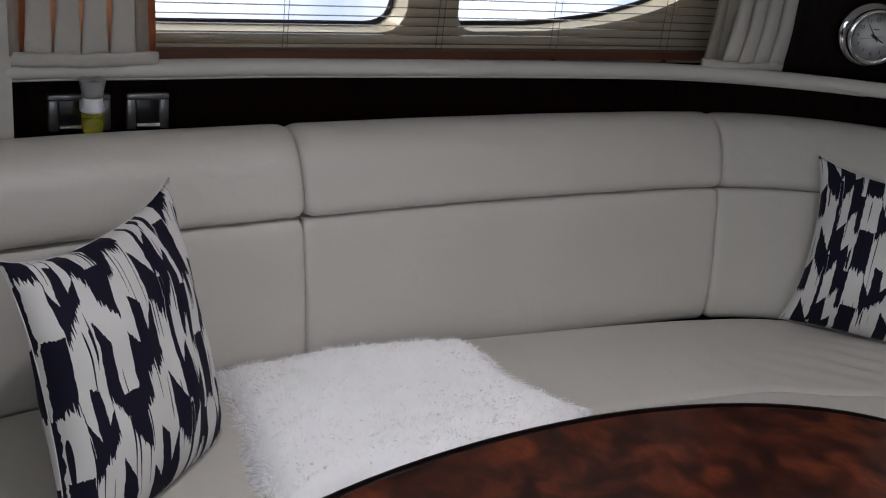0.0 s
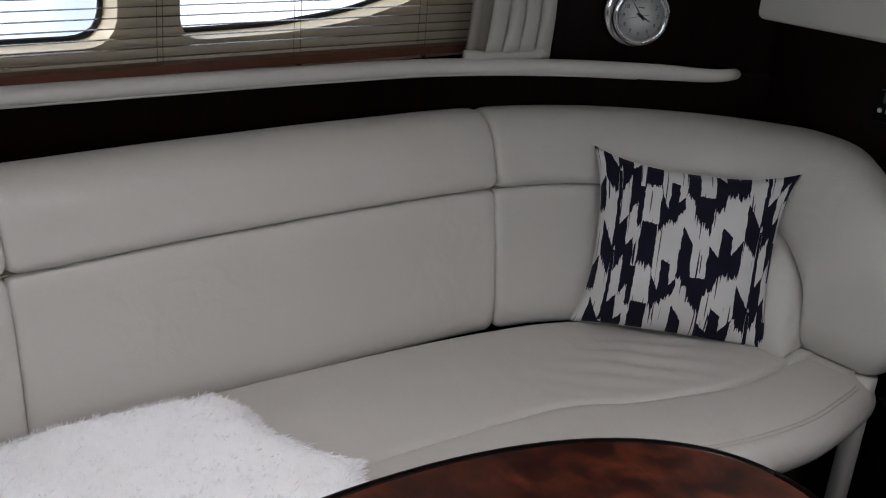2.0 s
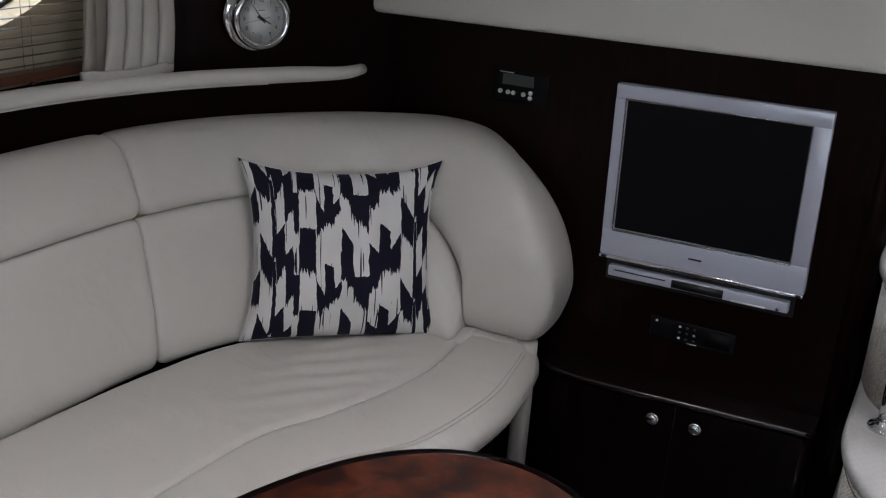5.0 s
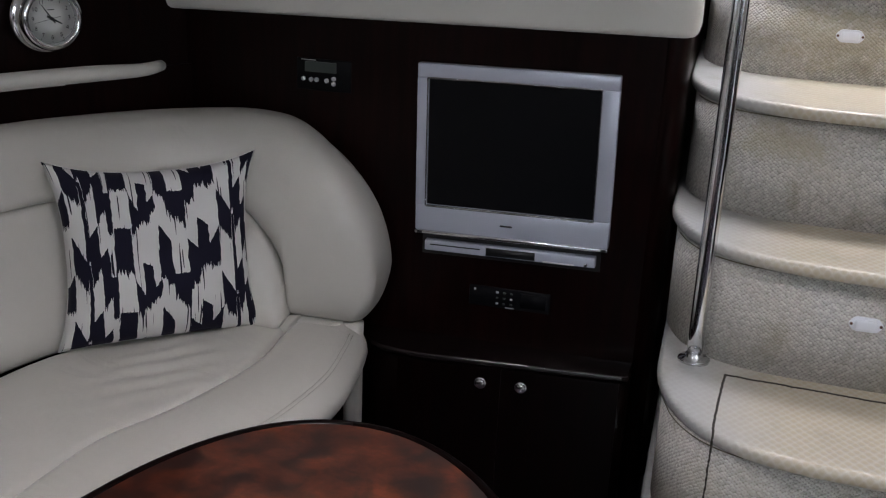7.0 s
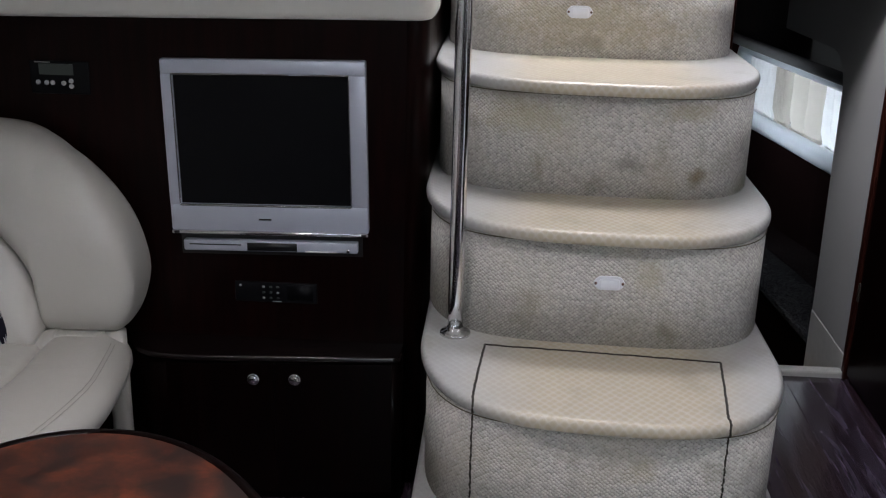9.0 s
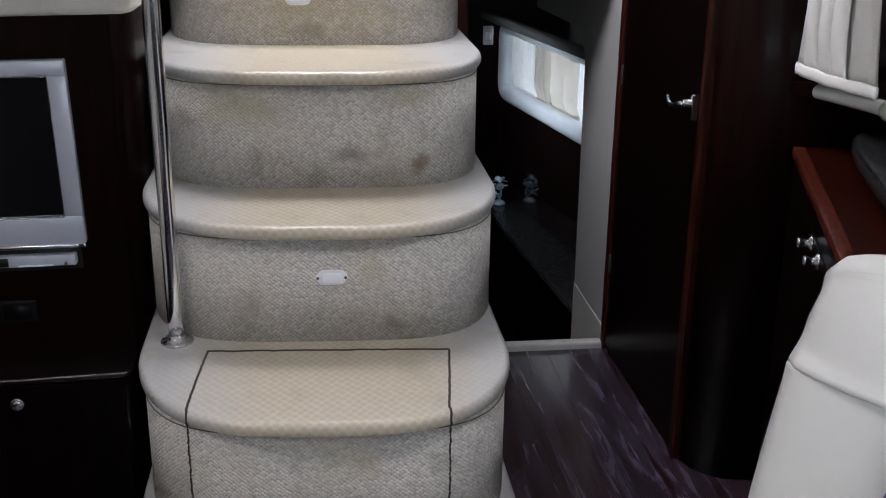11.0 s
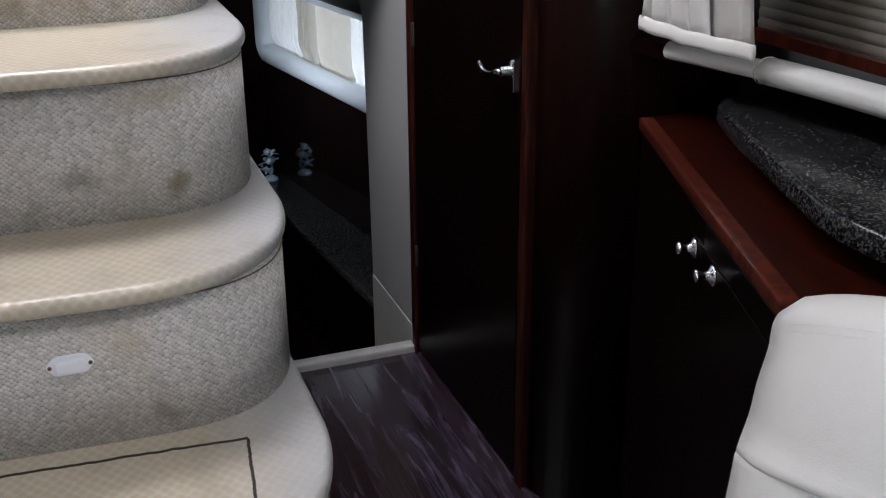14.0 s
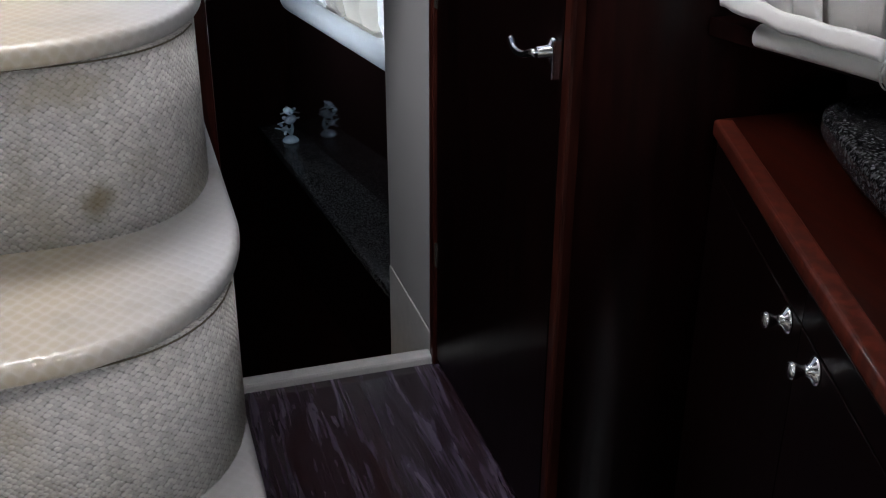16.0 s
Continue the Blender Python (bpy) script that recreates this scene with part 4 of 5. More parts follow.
rail = thing("handrail", (2.11, 0.26, 0.563), "polished steel handrail pole standing on a carpeted tread", "handrail")
part("pole", tube([(2.11, 0.26, z) for z in np.linspace(0.565, 1.94, 20)], 0.0165, 20), M["chrome"], rail)
part("flange", moved(lathe([(0.033, 0), (0.033, 0.004), (0.029, 0.007), (0.019, 0.010), (0.018, 0.016), (0.0166, 0.017)], 28), Matrix.Translation((2.11, 0.26, 0.563))), M["chrome"], rail, "round steel flange")
adopt(rail)

# ---- sofa ----
SP = spline([(-0.42, 0.95), (-0.40, 1.25), (-0.3, 1.45), (-0.1, 1.6), (0.15, 1.665), (0.64, 1.697), (1.17, 1.712), (1.66, 1.692), (1.92, 1.62), (2.10, 1.48), (2.175, 1.32), (2.195, 1.16), (2.20, 1.003)], 400)
SD = np.gradient(SP, axis=0)
SD /= np.linalg.norm(SD, axis=1)[:, None]
SN = np.stack([-SD[:, 1], SD[:, 0]], 1)


def along(x):
    """The step of the sofa's line at which it passes x on its long side."""
    return int(np.argmin(np.abs(SP[:, 0] - x) + 5 * (SP[:, 1] < 1.4)))


def smooth_ring(points, per=3):
    """A closed ring drawn softly through its points."""
    p, n, out = np.array(points, float), len(points), []
    for k in range(n):
        a, b, c, d = p[k - 1], p[k], p[(k + 1) % n], p[(k + 2) % n]
        for t in np.arange(per) / per:
            out.append(0.5 * (2 * b + (c - a) * t + (2 * a - 5 * b + 4 * c - d) * t**2 + (3 * b - a - 3 * c + d) * t**3))
    return np.array(out)


LOWER = smooth_ring([(0.012, 0.440), (0.0, 0.49), (0.016, 0.60), (0.041, 0.71), (0.055, 0.755), (0.075, 0.771), (0.13, 0.767), (0.13, 0.60), (0.12, 0.47), (0.06, 0.45)], 4)
UPPER = smooth_ring([(0.062, 0.773), (0.046, 0.794), (0.058, 0.83), (0.080, 0.88), (0.110, 0.918), (0.150, 0.934), (0.195, 0.926), (0.225, 0.895), (0.225, 0.80), (0.20, 0.771), (0.12, 0.765)], 4)


def pad(name, i0, i1, section, ends=(True, True), stretch=None):
    """A stuffed roll with the given section along the sofa's line, its ends drawn in."""
    rings = []
    arc = np.r_[0, np.cumsum(np.linalg.norm(np.diff(SP[i0 : i1 + 1], axis=0), axis=1))]
    r = 0.026
    steps = list(range(i0, i1 + 1))
    if ends[0]:
        steps = [i0, i0 + 1 / 3, i0 + 2 / 3, i0 + 1.2, i0 + 2, *steps[3:]]
    if ends[1]:
        steps = [*steps[:-3], i1 - 2, i1 - 1.2, i1 - 2 / 3, i1 - 1 / 3, i1]
    if not ends[1]:
        steps = [*steps[:-5], *np.linspace(i1 - 4.9, i1, 48)]
    for q in steps:
        k = min(int(q), len(SP) - 2)
        f = q - k
        p, nn = SP[k] * (1 - f) + SP[k + 1] * f, SN[k] * (1 - f) + SN[k + 1] * f
        d0 = (q - i0) / (i1 - i0) * arc[-1]
        d1 = arc[-1] - d0
        ring = np.array(stretch(q) if stretch else section)
        mid = np.array([(ring[:, 0].max() + ring[:, 0].min()) / 2, (ring[:, 1].max() + ring[:, 1].min()) / 2])
        draw = 0.0
        for d, on in ((d0, ends[0]), (d1, ends[1])):
            if on and d < r:
                draw = max(draw, 0.017 * (1 - math.sqrt(max(0, 1 - ((r - d) / r) ** 2))))
        if draw:
            off = ring - mid
            ring = mid + off * np.maximum(0.1, 1 - draw / np.maximum(np.abs(off).max(axis=0), 1e-3))
        puff = 0.004 * noise.noise(Vector((p[0] * 4, p[1] * 4, section[0][1] * 7)))
        rings.append([(p[0] + nn[0] * (o + puff), p[1] + nn[1] * (o + puff), z) for o, z in ring])
    return loft(rings)


def arm_section(q):
    """The upper roll where it wraps down into the rounded arm."""
    k = min(int(q), len(SP) - 2)
    x, y = SP[k] * (1 - q + k) + SP[k + 1] * (q - k)
    top, low = 0.934, 0.765
    if x > 2.0:
        if y < 1.36:
            t = min(1.0, (1.36 - y) / 0.357)
            top = 0.578 + 0.356 * math.sqrt(max(0.0004, 1 - t * t))
        t = max(0.0, min(1.0, (1.46 - y) / 0.245))
        low = 0.765 - 0.302 * (1 - math.sqrt(max(0.0, 1 - t * t)))
        if y < 1.216:
            low = 0.448
        if y < 1.075:
            low = 0.448 + 0.13 * (1 - math.sqrt(max(0.0, 1 - min(1.0, (1.075 - y) / 0.072) ** 2)))
    w = max(0.0, min(1.0, (1.60 - y) / 0.34)) if x > 1.9 else 0.0
    w = w * w * (3 - 2 * w)
    out = [(o, low + (top - low) * (z - 0.765) / 0.169) for o, z in UPPER]
    # towards its end the roll turns into a plump round block, drawn in all round
    end = max(0.0, min(1.0, (1.10 - y) / 0.097)) if x > 2.0 else 0.0
    draw = 0.045 * (1 - math.sqrt(max(0.0, 1 - end * end)))
    o0, o1, n = 0.022 + draw, 0.235 - draw, len(out)
    soft = []
    for k, (o, z) in enumerate(out):
        a = radians(225) - 2 * math.pi * k / n
        c, q = math.cos(a), math.sin(a)
        so = (o0 + o1) / 2 + (o1 - o0) / 2 * math.copysign(abs(c) ** 0.7, c)
        sz = (low + top) / 2 + (top - low) / 2 * math.copysign(abs(q) ** 0.7, q)
        so += 0.075 * max(0.0, (sz - 0.68) / 0.25) * max(0.0, min(1.0, (y - 1.08) / 0.18))
        soft.append((o * (1 - w) + so * w, z * (1 - w) + sz * w))
    return soft


iL, iR, iA, iB = along(0.633), along(1.706), 60, 400
sofa = thing("sofa", (1.0, 1.45, 0.0), "curved cream leather settee with stitched back pads", "sofa")
part("back_pad", pad("lower", 14, iL, LOWER), M["leather"], sofa)
part("back_pad", pad("lower", iL, iR, LOWER), M["leather"], sofa)
iI = int(np.argmin(np.abs(SP[:, 1] - 1.219) + 5 * (SP[:, 0] < 2.0)))


def inner_section(q):
    k = min(int(round(q)), len(SP) - 1)
    y, x = SP[k][1], SP[k][0]
    top = 0.771
    if x > 2.0 and y < 1.46:
        t = min(1.0, (1.46 - y) / 0.245)
        top = max(0.50, 0.771 - 0.30 * (1 - math.sqrt(max(0.0, 1 - t * t))))
    return [(o - 0.016 * max(0, min(1, (1.5 - y) / 0.1)) * (x > 2), 0.45 + (z - 0.45) * (top - 0.45) / 0.321) for o, z in LOWER]


part("back_pad", pad("lower", iR, iI, LOWER, stretch=inner_section), M["leather"], sofa)
part("headroll", pad("upper", 14, iL, UPPER), M["leather"], sofa)
part("headroll", pad("upper", iL, iR, UPPER), M["leather"], sofa)
part("arm_roll", pad("upper", iR, 400, UPPER, ends=(True, False), stretch=arm_section), M["leather"], sofa, "rounded cream leather arm")
for i, z0, z1 in ((iL, 0.47, 0.93), (iR, 0.465, 0.93)):
    line = [(SP[i][0] + SN[i][0] * (o + 0.006), SP[i][1] + SN[i][1] * (o + 0.006), z) for o, z in ((0.014, z0), (0.022, 0.56), (0.05, 0.68), (0.078, 0.769), (0.072, 0.82), (0.10, 0.88), (0.15, 0.922))]
    part("piping", tube(spline(line, 20), 0.0022, 6), M["seam_tan"], sofa)
line = [(SP[k][0] + SN[k][0] * 0.072, SP[k][1] + SN[k][1] * 0.072, 0.7695) for k in range(14, iI - 40, 3)]
part("piping", tube(line, 0.002, 6), M["seam_tan"], sofa)

STITCH = [(2.34, 1.19), (2.20, 1.205), (2.0, 1.20), (1.76, 1.262), (1.6, 1.325), (1.45, 1.342), (1.12, 1.35), (0.8, 1.335), (0.5, 1.28), (0.2, 1.10), (0.05, 0.9)]
FRONT = [(2.335, 1.06), (2.275, 1.025), (2.14, 1.002), (1.98, 0.992), (1.74, 1.035), (1.56, 1.14), (1.3, 1.18), (1.0, 1.18), (0.7, 1.17), (0.45, 1.10), (0.25, 0.95), (0.2, 0.85)]
st, fr = spline(STITCH, 60), spline(FRONT, 60)
bk = SP[10:iI + 6:4] - 0.006 * SN[10:iI + 6:4]


def seat_z(x):
    """The seat's height, which falls a little towards the arm."""
    return float(np.interp(x, (0.6, 1.0, 1.7), (0.495, 0.480, 0.452)))


def pucker(x, y):
    """Soft creases where the seat cover gathers beside the arm, and fainter ones along the long side."""
    near = math.exp(-((x - 1.86) / 0.20) ** 2 - ((y - 1.33) / 0.12) ** 2)
    run = x * 0.75 + y * 0.9 + 0.03 * noise.noise(Vector((x * 6, y * 6, 3.0)))
    return 0.0042 * near * math.sin(95 * run) + 0.0016 * noise.noise(Vector((x * 16, y * 7, 1.0)))


def crown(inner, outer, z_in, z_out, puff, z_low, n=16):
    """A cushion top between two lines in plan, swelling by puff, with sides down to z_low."""
    bm = bmesh.new()
    m = len(inner)
    g = []
    for k in range(m):
        row = [bm.verts.new((*inner[k], z_low))]
        for j in range(n + 1):
            t = j / n
            p = inner[k] * (1 - t) + outer[k] * t
            edge = min(t, 1 - t) * np.linalg.norm(inner[k] - outer[k])
            drop = 0.020 * (1 - math.sqrt(max(0, 1 - max(0, 1 - edge / 0.026) ** 2)))
            z = seat_z(p[0]) + z_in * (1 - t) + z_out * t + puff * math.sin(math.pi * t) - drop + 0.004 * noise.noise(Vector((p[0] * 5, p[1] * 9, 0))) * math.sin(math.pi * t) + pucker(p[0], p[1]) * math.sin(math.pi * t)
            row.append(bm.verts.new((*p, z)))
        row.append(bm.verts.new((*outer[k], z_low)))
        g.append(row)
    for a, b in zip(g, g[1:]):
        for i in range(len(a) - 1):
            bm.faces.new((a[i], b[i], b[i + 1], a[i + 1]))
        bm.faces.new((a[0], a[-1], b[-1], b[0]))
    for row in (g[0], g[-1]):
        bm.faces.new(row)
    return bm


def even(line, n):
    far = np.r_[0, np.cumsum(np.linalg.norm(np.diff(line, axis=0), axis=1))]
    at = np.linspace(0, far[-1], n)
    return np.stack([np.interp(at, far, line[:, k]) for k in (0, 1)], 1)


part("seat_cushion", crown(even(bk[::-1], 260), even(st, 260), 0.0, -0.003, 0.010, 0.40, 40), M["leather"], sofa)
rings = []
for k in range(61):
    p, q = st[k], fr[k]
    d = (q - p) / np.linalg.norm(q - p)
    w = np.linalg.norm(q - p)
    zs = seat_z(p[0]) - 0.480
    sec = smooth_ring([(0.002, 0.40), (0.0, 0.462), (0.018, 0.480), (w * 0.5, 0.480), (w - 0.045, 0.470), (w - 0.008, 0.440), (w - 0.002, 0.405), (w - 0.035, 0.368), (w * 0.45, 0.355)], 4)
    rings.append([(p[0] + d[0] * o, p[1] + d[1] * o, z + zs) for o, z in sec])
part("front_bolster", loft(rings), M["leather"], sofa)
for lift, back_by in ((0.475, 0.042), (0.4715, 0.034)):
    line = [(*(fr[k] + (st[k] - fr[k]) / np.linalg.norm(st[k] - fr[k]) * back_by), lift + seat_z(st[k][0]) - 0.480) for k in range(3, 61)]
    part("stitching", tube(line, 0.0008, 5), M["thread_pale"], sofa, "pale twin stitching")
base = [tuple(p + (s - p) / np.linalg.norm(s - p) * 0.10) for p, s in zip(fr[1:], st[1:])]
part("plinth", slab([tuple(p) for p in bk[::2]] + base, 0.0, 0.36), M["wenge"], sofa, "dark wood plinth", smooth=False)
part("arm_post", slab(rounded([(2.268, 1.045), (2.312, 1.045), (2.312, 1.09), (2.268, 1.09)], 0.02), 0.0, 0.452), M["leather"], sofa, "padded cream post under the arm")
part("arm_base", slab(rounded([(2.24, 1.09), (2.36, 1.09), (2.40, 1.5), (2.22, 1.5)], 0.04), 0.41, 0.456, 0.012), M["leather"], sofa)
adopt(sofa)

cushion("cushion", ((1.880, 1.612, 0.458), (2.195, 1.262, 0.450), (2.226, 1.294, 0.874), (1.926, 1.652, 0.877)), 0.15, M["print"], "square cushion printed with black brush strokes, leaning on the sofa", "cushion", 0.0, "printed cushions on the sofa")
cushion("cushion", ((0.075, 1.190, 0.478), (0.392, 1.470, 0.486), (0.338, 1.662, 0.908), (0.025, 1.388, 0.893)), 0.16, M["print"], "square cushion printed with black brush strokes, beside a fur throw", "cushion", 1.7, "printed cushions on the sofa")

# fur throw: a lumpy pad bristling with fine tufts
throw = thing("fur_throw", (0.72, 1.47, 0.49), "fluffy white fur throw folded flat on the sofa seat", "throw")
C00, C10, C11, C01 = (0.395, 1.19), (1.015, 1.19), (0.955, 1.66), (0.44, 1.65)


def throw_at(u, v):
    p = (np.array(C00) * (1 - u) + np.array(C10) * u) * (1 - v) + (np.array(C01) * (1 - u) + np.array(C11) * u) * v
    corner = 0.07 * max(0, 1 - math.hypot((u - 1) * 0.8, v - 0.32) / 0.17)
    p = p + np.array((corner + 0.008 * math.sin(17 * v) * u, 0.012 * math.sin(5 * u)))
    rim = min(u, 1 - u, v, 1 - v)
    h = 0.050 * (1 - math.exp(-rim * 26)) + 0.014 * noise.noise(Vector((u * 4, v * 4, 2.0))) + 0.007 * noise.noise(Vector((u * 13, v * 13, 5.0))) + 0.004 * noise.noise(Vector((u * 34, v * 34, 8.0)))
    return Vector((*p, 0.492 + max(0.002, h)))


part("hide", sheet(throw_at, 90, 76), M["fleece"], throw, "dense white under-fleece")
rng = random.Random(4)
verts, faces = [], []
for k in range(25000):
    u, v = rng.random(), rng.random()
    if k < 16000:
        if rng.random() < 0.5:
            u = rng.choice((0, 1)) + rng.uniform(-0.01, 0.01)
        else:
            v = rng.choice((0, 1)) + rng.uniform(-0.01, 0.01)
    u, v = min(1, max(0, u)), min(1, max(0, v))
    p = throw_at(u, v)
    edge = min(u, 1 - u, v, 1 - v)
    out = Vector((u - 0.5, v - 0.5, 0)) * (1.6 if edge < 0.03 else 0.35)
    swirl = 5 * noise.noise(Vector((u * 6, v * 6, 9.0)))
    way = (out + Vector((math.cos(swirl), math.sin(swirl), 0)) * 0.5 + Vector((rng.uniform(-0.4, 0.4), rng.uniform(-0.4, 0.4), rng.uniform(0.25, 0.7)))).normalized()
    if edge < 0.03:
        way.z *= 0.35
    long = rng.uniform(0.006, 0.015) if edge > 0.03 else rng.uniform(0.018, 0.038)
    side = way.cross(Vector((rng.uniform(-1, 1), rng.uniform(-1, 1), 1))).normalized() * rng.uniform(0.0003, 0.0006)
    b = len(verts)
    verts += [p - side, p + side, p + way * long * 0.6 + side * 0.7 + Vector((0, 0, 0.001)), p + way * long + Vector((0, 0, -0.003)), p + way * long * 0.6 - side * 0.7 + Vector((0, 0, 0.001))]
    faces.append((b, b + 1, b + 2, b + 3, b + 4))
me = bpy.data.meshes.new("fur")
me.from_pydata([tuple(v) for v in verts], [], faces)
me.materials.append(M["fur"])
fur = new("fur", me)
fur.parent = throw
tagged(fur, "long white fur tufts", kind="stuff")
adopt(throw)

# ---- table ----
table = thing("table", (0.7, 0.69, 0.0), "oval table with a glossy red-brown burl top and dark edge", "table")


def oval(a, b, n=96, power=2.0, cx=0.70, cy=0.69, turn=radians(6)):
    out = []
    for k in range(n):
        c, s = math.cos(2 * math.pi * k / n), math.sin(2 * math.pi * k / n)
        x, y = a * math.copysign(abs(c) ** (2 / power), c), b * math.copysign(abs(s) ** (2 / power), s)
        out.append((cx + x * math.cos(turn) - y * math.sin(turn), cy + x * math.sin(turn) + y * math.cos(turn)))
    return out


TA, TB, TP = 0.75, 0.385, 2.05
part("tabletop", slab(oval(TA - 0.012, TB - 0.012, power=TP), 0.64, 0.664), M["burl"], table, smooth=False)
ring = [(x, y, 0.6555) for x, y in oval(TA - 0.008, TB - 0.008, power=TP)]
part("edge_band", tube(ring + ring[:1], 0.0115, 10), M["ebony"], table, "dark moulded edge band")
part("pedestal", moved(lathe([(0.20, 0), (0.20, 0.012), (0.07, 0.03), (0.045, 0.06), (0.045, 0.60), (0.12, 0.63), (0.12, 0.64)], 28), Matrix.Translation((0.7, 0.69, 0))), M["chrome"], table, "steel pedestal")
adopt(table)

# ---- bulkhead electronics ----
tv = thing("television", (2.41, 0.728, 0.67), "silver framed flat television, switched off, in the bulkhead", "television")
outer = rounded([(0.487, 0.672), (0.970, 0.672), (0.974, 1.082), (0.483, 1.082)], 0.008)
hole = [(0.527, 0.738), (0.937, 0.738), (0.937, 1.046), (0.527, 1.046)]
YZ = Matrix(((0, 0, 1, 0), (1, 0, 0, 0), (0, 1, 0, 0), (0, 0, 0, 1)))


def picture_frame(x0, x1, y0, y1, z0, z1, hy0, hy1, hz0, hz1):
    return merged(box(x0, x1, y0, y1, hz1, z1, 0.004), box(x0, x1, y0, y1, z0, hz0, 0.004), box(x0, x1, y0, hy0, hz0 - 0.002, hz1 + 0.002, 0.002), box(x0, x1, hy1, y1, hz0 - 0.002, hz1 + 0.002, 0.002))


part("bezel", picture_frame(2.411, 2.436, 0.484, 0.957, 0.672, 1.080, 0.525, 0.930, 0.738, 1.044), M["silver"], tv)
part("screen", box(2.420, 2.436, 0.522, 0.933, 0.735, 1.047), M["screen"], tv, "black switched-off screen", smooth=False)
part("inner_rim", picture_frame(2.4095, 2.422, 0.521, 0.934, 0.734, 1.048, 0.5245, 0.9305, 0.7375, 1.0445), M["chrome"], tv)
part("chrome_strip", box(2.406, 2.436, 0.484, 0.957, 0.664, 0.6735, 0.003), M["chrome"], tv, "polished strip along the foot")
part("badge", box(2.4095, 2.413, 0.715, 0.745, 0.7005, 0.7045), M["black"], tv, "small dark maker's badge")
for y in (0.489, 0.938):
    part("sensor", box(2.405, 2.413, y, y + 0.012, 0.666, 0.672), M["black"], tv)
adopt(tv).rotation_euler.x = radians(-1.1)

dvd = thing("disc_player", (2.41, 0.72, 0.60), "slim silver disc player recessed under the television", "disc player")
part("body", box(2.41, 2.44, 0.510, 0.930, 0.622, 0.648, 0.003), M["silver"], dvd)
part("display", box(2.407, 2.412, 0.655, 0.775, 0.6255, 0.6445), M["black"], dvd, "dark display window")
part("disc_tray", box(2.4085, 2.412, 0.79, 0.915, 0.637, 0.6395), M["ink"], dvd)
part("button", box(2.407, 2.412, 0.560, 0.635, 0.6235, 0.6265), M["dial"], dvd)
part("button", box(2.406, 2.412, 0.528, 0.536, 0.625, 0.633, 0.001), M["chrome"], dvd)
part("recess", box(2.429, 2.436, 0.500, 0.940, 0.608, 0.664), M["black"], dvd, smooth=False)
adopt(dvd).rotation_euler.x = radians(-1.1)

panel = thing("control_panel", (2.43, 1.21, 0.99), "black climate control panel with grey display and pale buttons", "control panel")
part("face", box(2.4265, 2.434, 1.135, 1.275, 0.983, 1.060, 0.003), M["screen"], panel)
part("display", box(2.424, 2.428, 1.172, 1.252, 1.028, 1.053), M["lcd"], panel, "grey liquid crystal display", smooth=False)
part("lettering", box(2.4255, 2.428, 1.225, 1.262, 1.0555, 1.0575), M["button"], panel)
for y, z in ((1.256, 1.010), (1.236, 1.0095), (1.222, 1.0095), (1.196, 1.009), (1.178, 1.0145), (1.178, 1.0025)):
    part("button", moved(lathe([(0.0055, 0), (0.0055, 0.004), (0.0045, 0.005)], 14), Matrix.Translation((2.427, y, z)) @ Matrix.Rotation(-math.pi / 2, 4, "Y")), M["button"], panel, "round pale button")
adopt(panel)

stereo = thing("stereo_remote", (2.43, 0.71, 0.49), "black stereo control with tiny buttons under the disc player", "stereo")
part("face", box(2.4265, 2.434, 0.612, 0.815, 0.485, 0.538, 0.003), M["screen"], stereo)
part("display", box(2.4245, 2.428, 0.622, 0.685, 0.495, 0.531), M["screen"], stereo)
for j in range(3):
    for i in range(3):
        part("button", box(2.4235, 2.428, 0.7405 - i * 0.0175, 0.7465 - i * 0.0175, 0.524 - j * 0.0145, 0.5285 - j * 0.0145, 0.001), M["lcd"] if (i + 2 * j) % 4 else M["button"], stereo)
part("button", box(2.4235, 2.428, 0.798, 0.803, 0.526, 0.531, 0.001), M["button"], stereo)
part("lettering", box(2.4245, 2.4275, 0.700, 0.722, 0.488, 0.4895), M["button"], stereo)
adopt(stereo)

locker = thing("low_locker", (2.40, 0.74, 0.0), "low dark glossy locker with two doors under the television", "cabinet")
FRONT_L = [(2.338, 0.40), (2.315, 0.70), (2.300, 0.92), (2.325, 1.03), (2.43, 1.10)]
rim = spline(FRONT_L, 40).tolist()
part("body", slab([(2.43, 0.40), *[(x + 0.014, y) for x, y in rim]], 0.0, 0.378), M["ebony"], locker)
part("top", slab([(2.43, 0.395), *rim], 0.378, 0.392, 0.005, 4), M["lacquer"], locker, "glossy dark top with rounded edge")
leaves = []


def face_x(y):
    return float(np.interp(y, [q[1] for q in rim], [q[0] for q in rim])) + 0.008


for y0, y1 in ((0.42, 0.7005), (0.7025, 0.96)):
    ys = np.linspace(y0, y1, 8)
    leaves.append(part("door", slab([(face_x(y), y) for y in ys] + [(face_x(y) + 0.010, y) for y in ys[::-1]], 0.02, 0.370, 0.001), M["ebony"], locker, smooth=False))
for y, leaf in ((0.751, leaves[1]), (0.652, leaves[0])):
    part("latch", moved(lathe([(0.0155, 0), (0.0155, 0.003), (0.012, 0.006), (0.0095, 0.0045), (0.009, 0.007), (0.007, 0.0085), (0.0005, 0.009)], 22), Matrix.Translation((face_x(y), y, 0.329)) @ Matrix.Rotation(-math.pi / 2, 4, "Y")), M["chrome"], leaf, "round steel push latch")
adopt(locker)

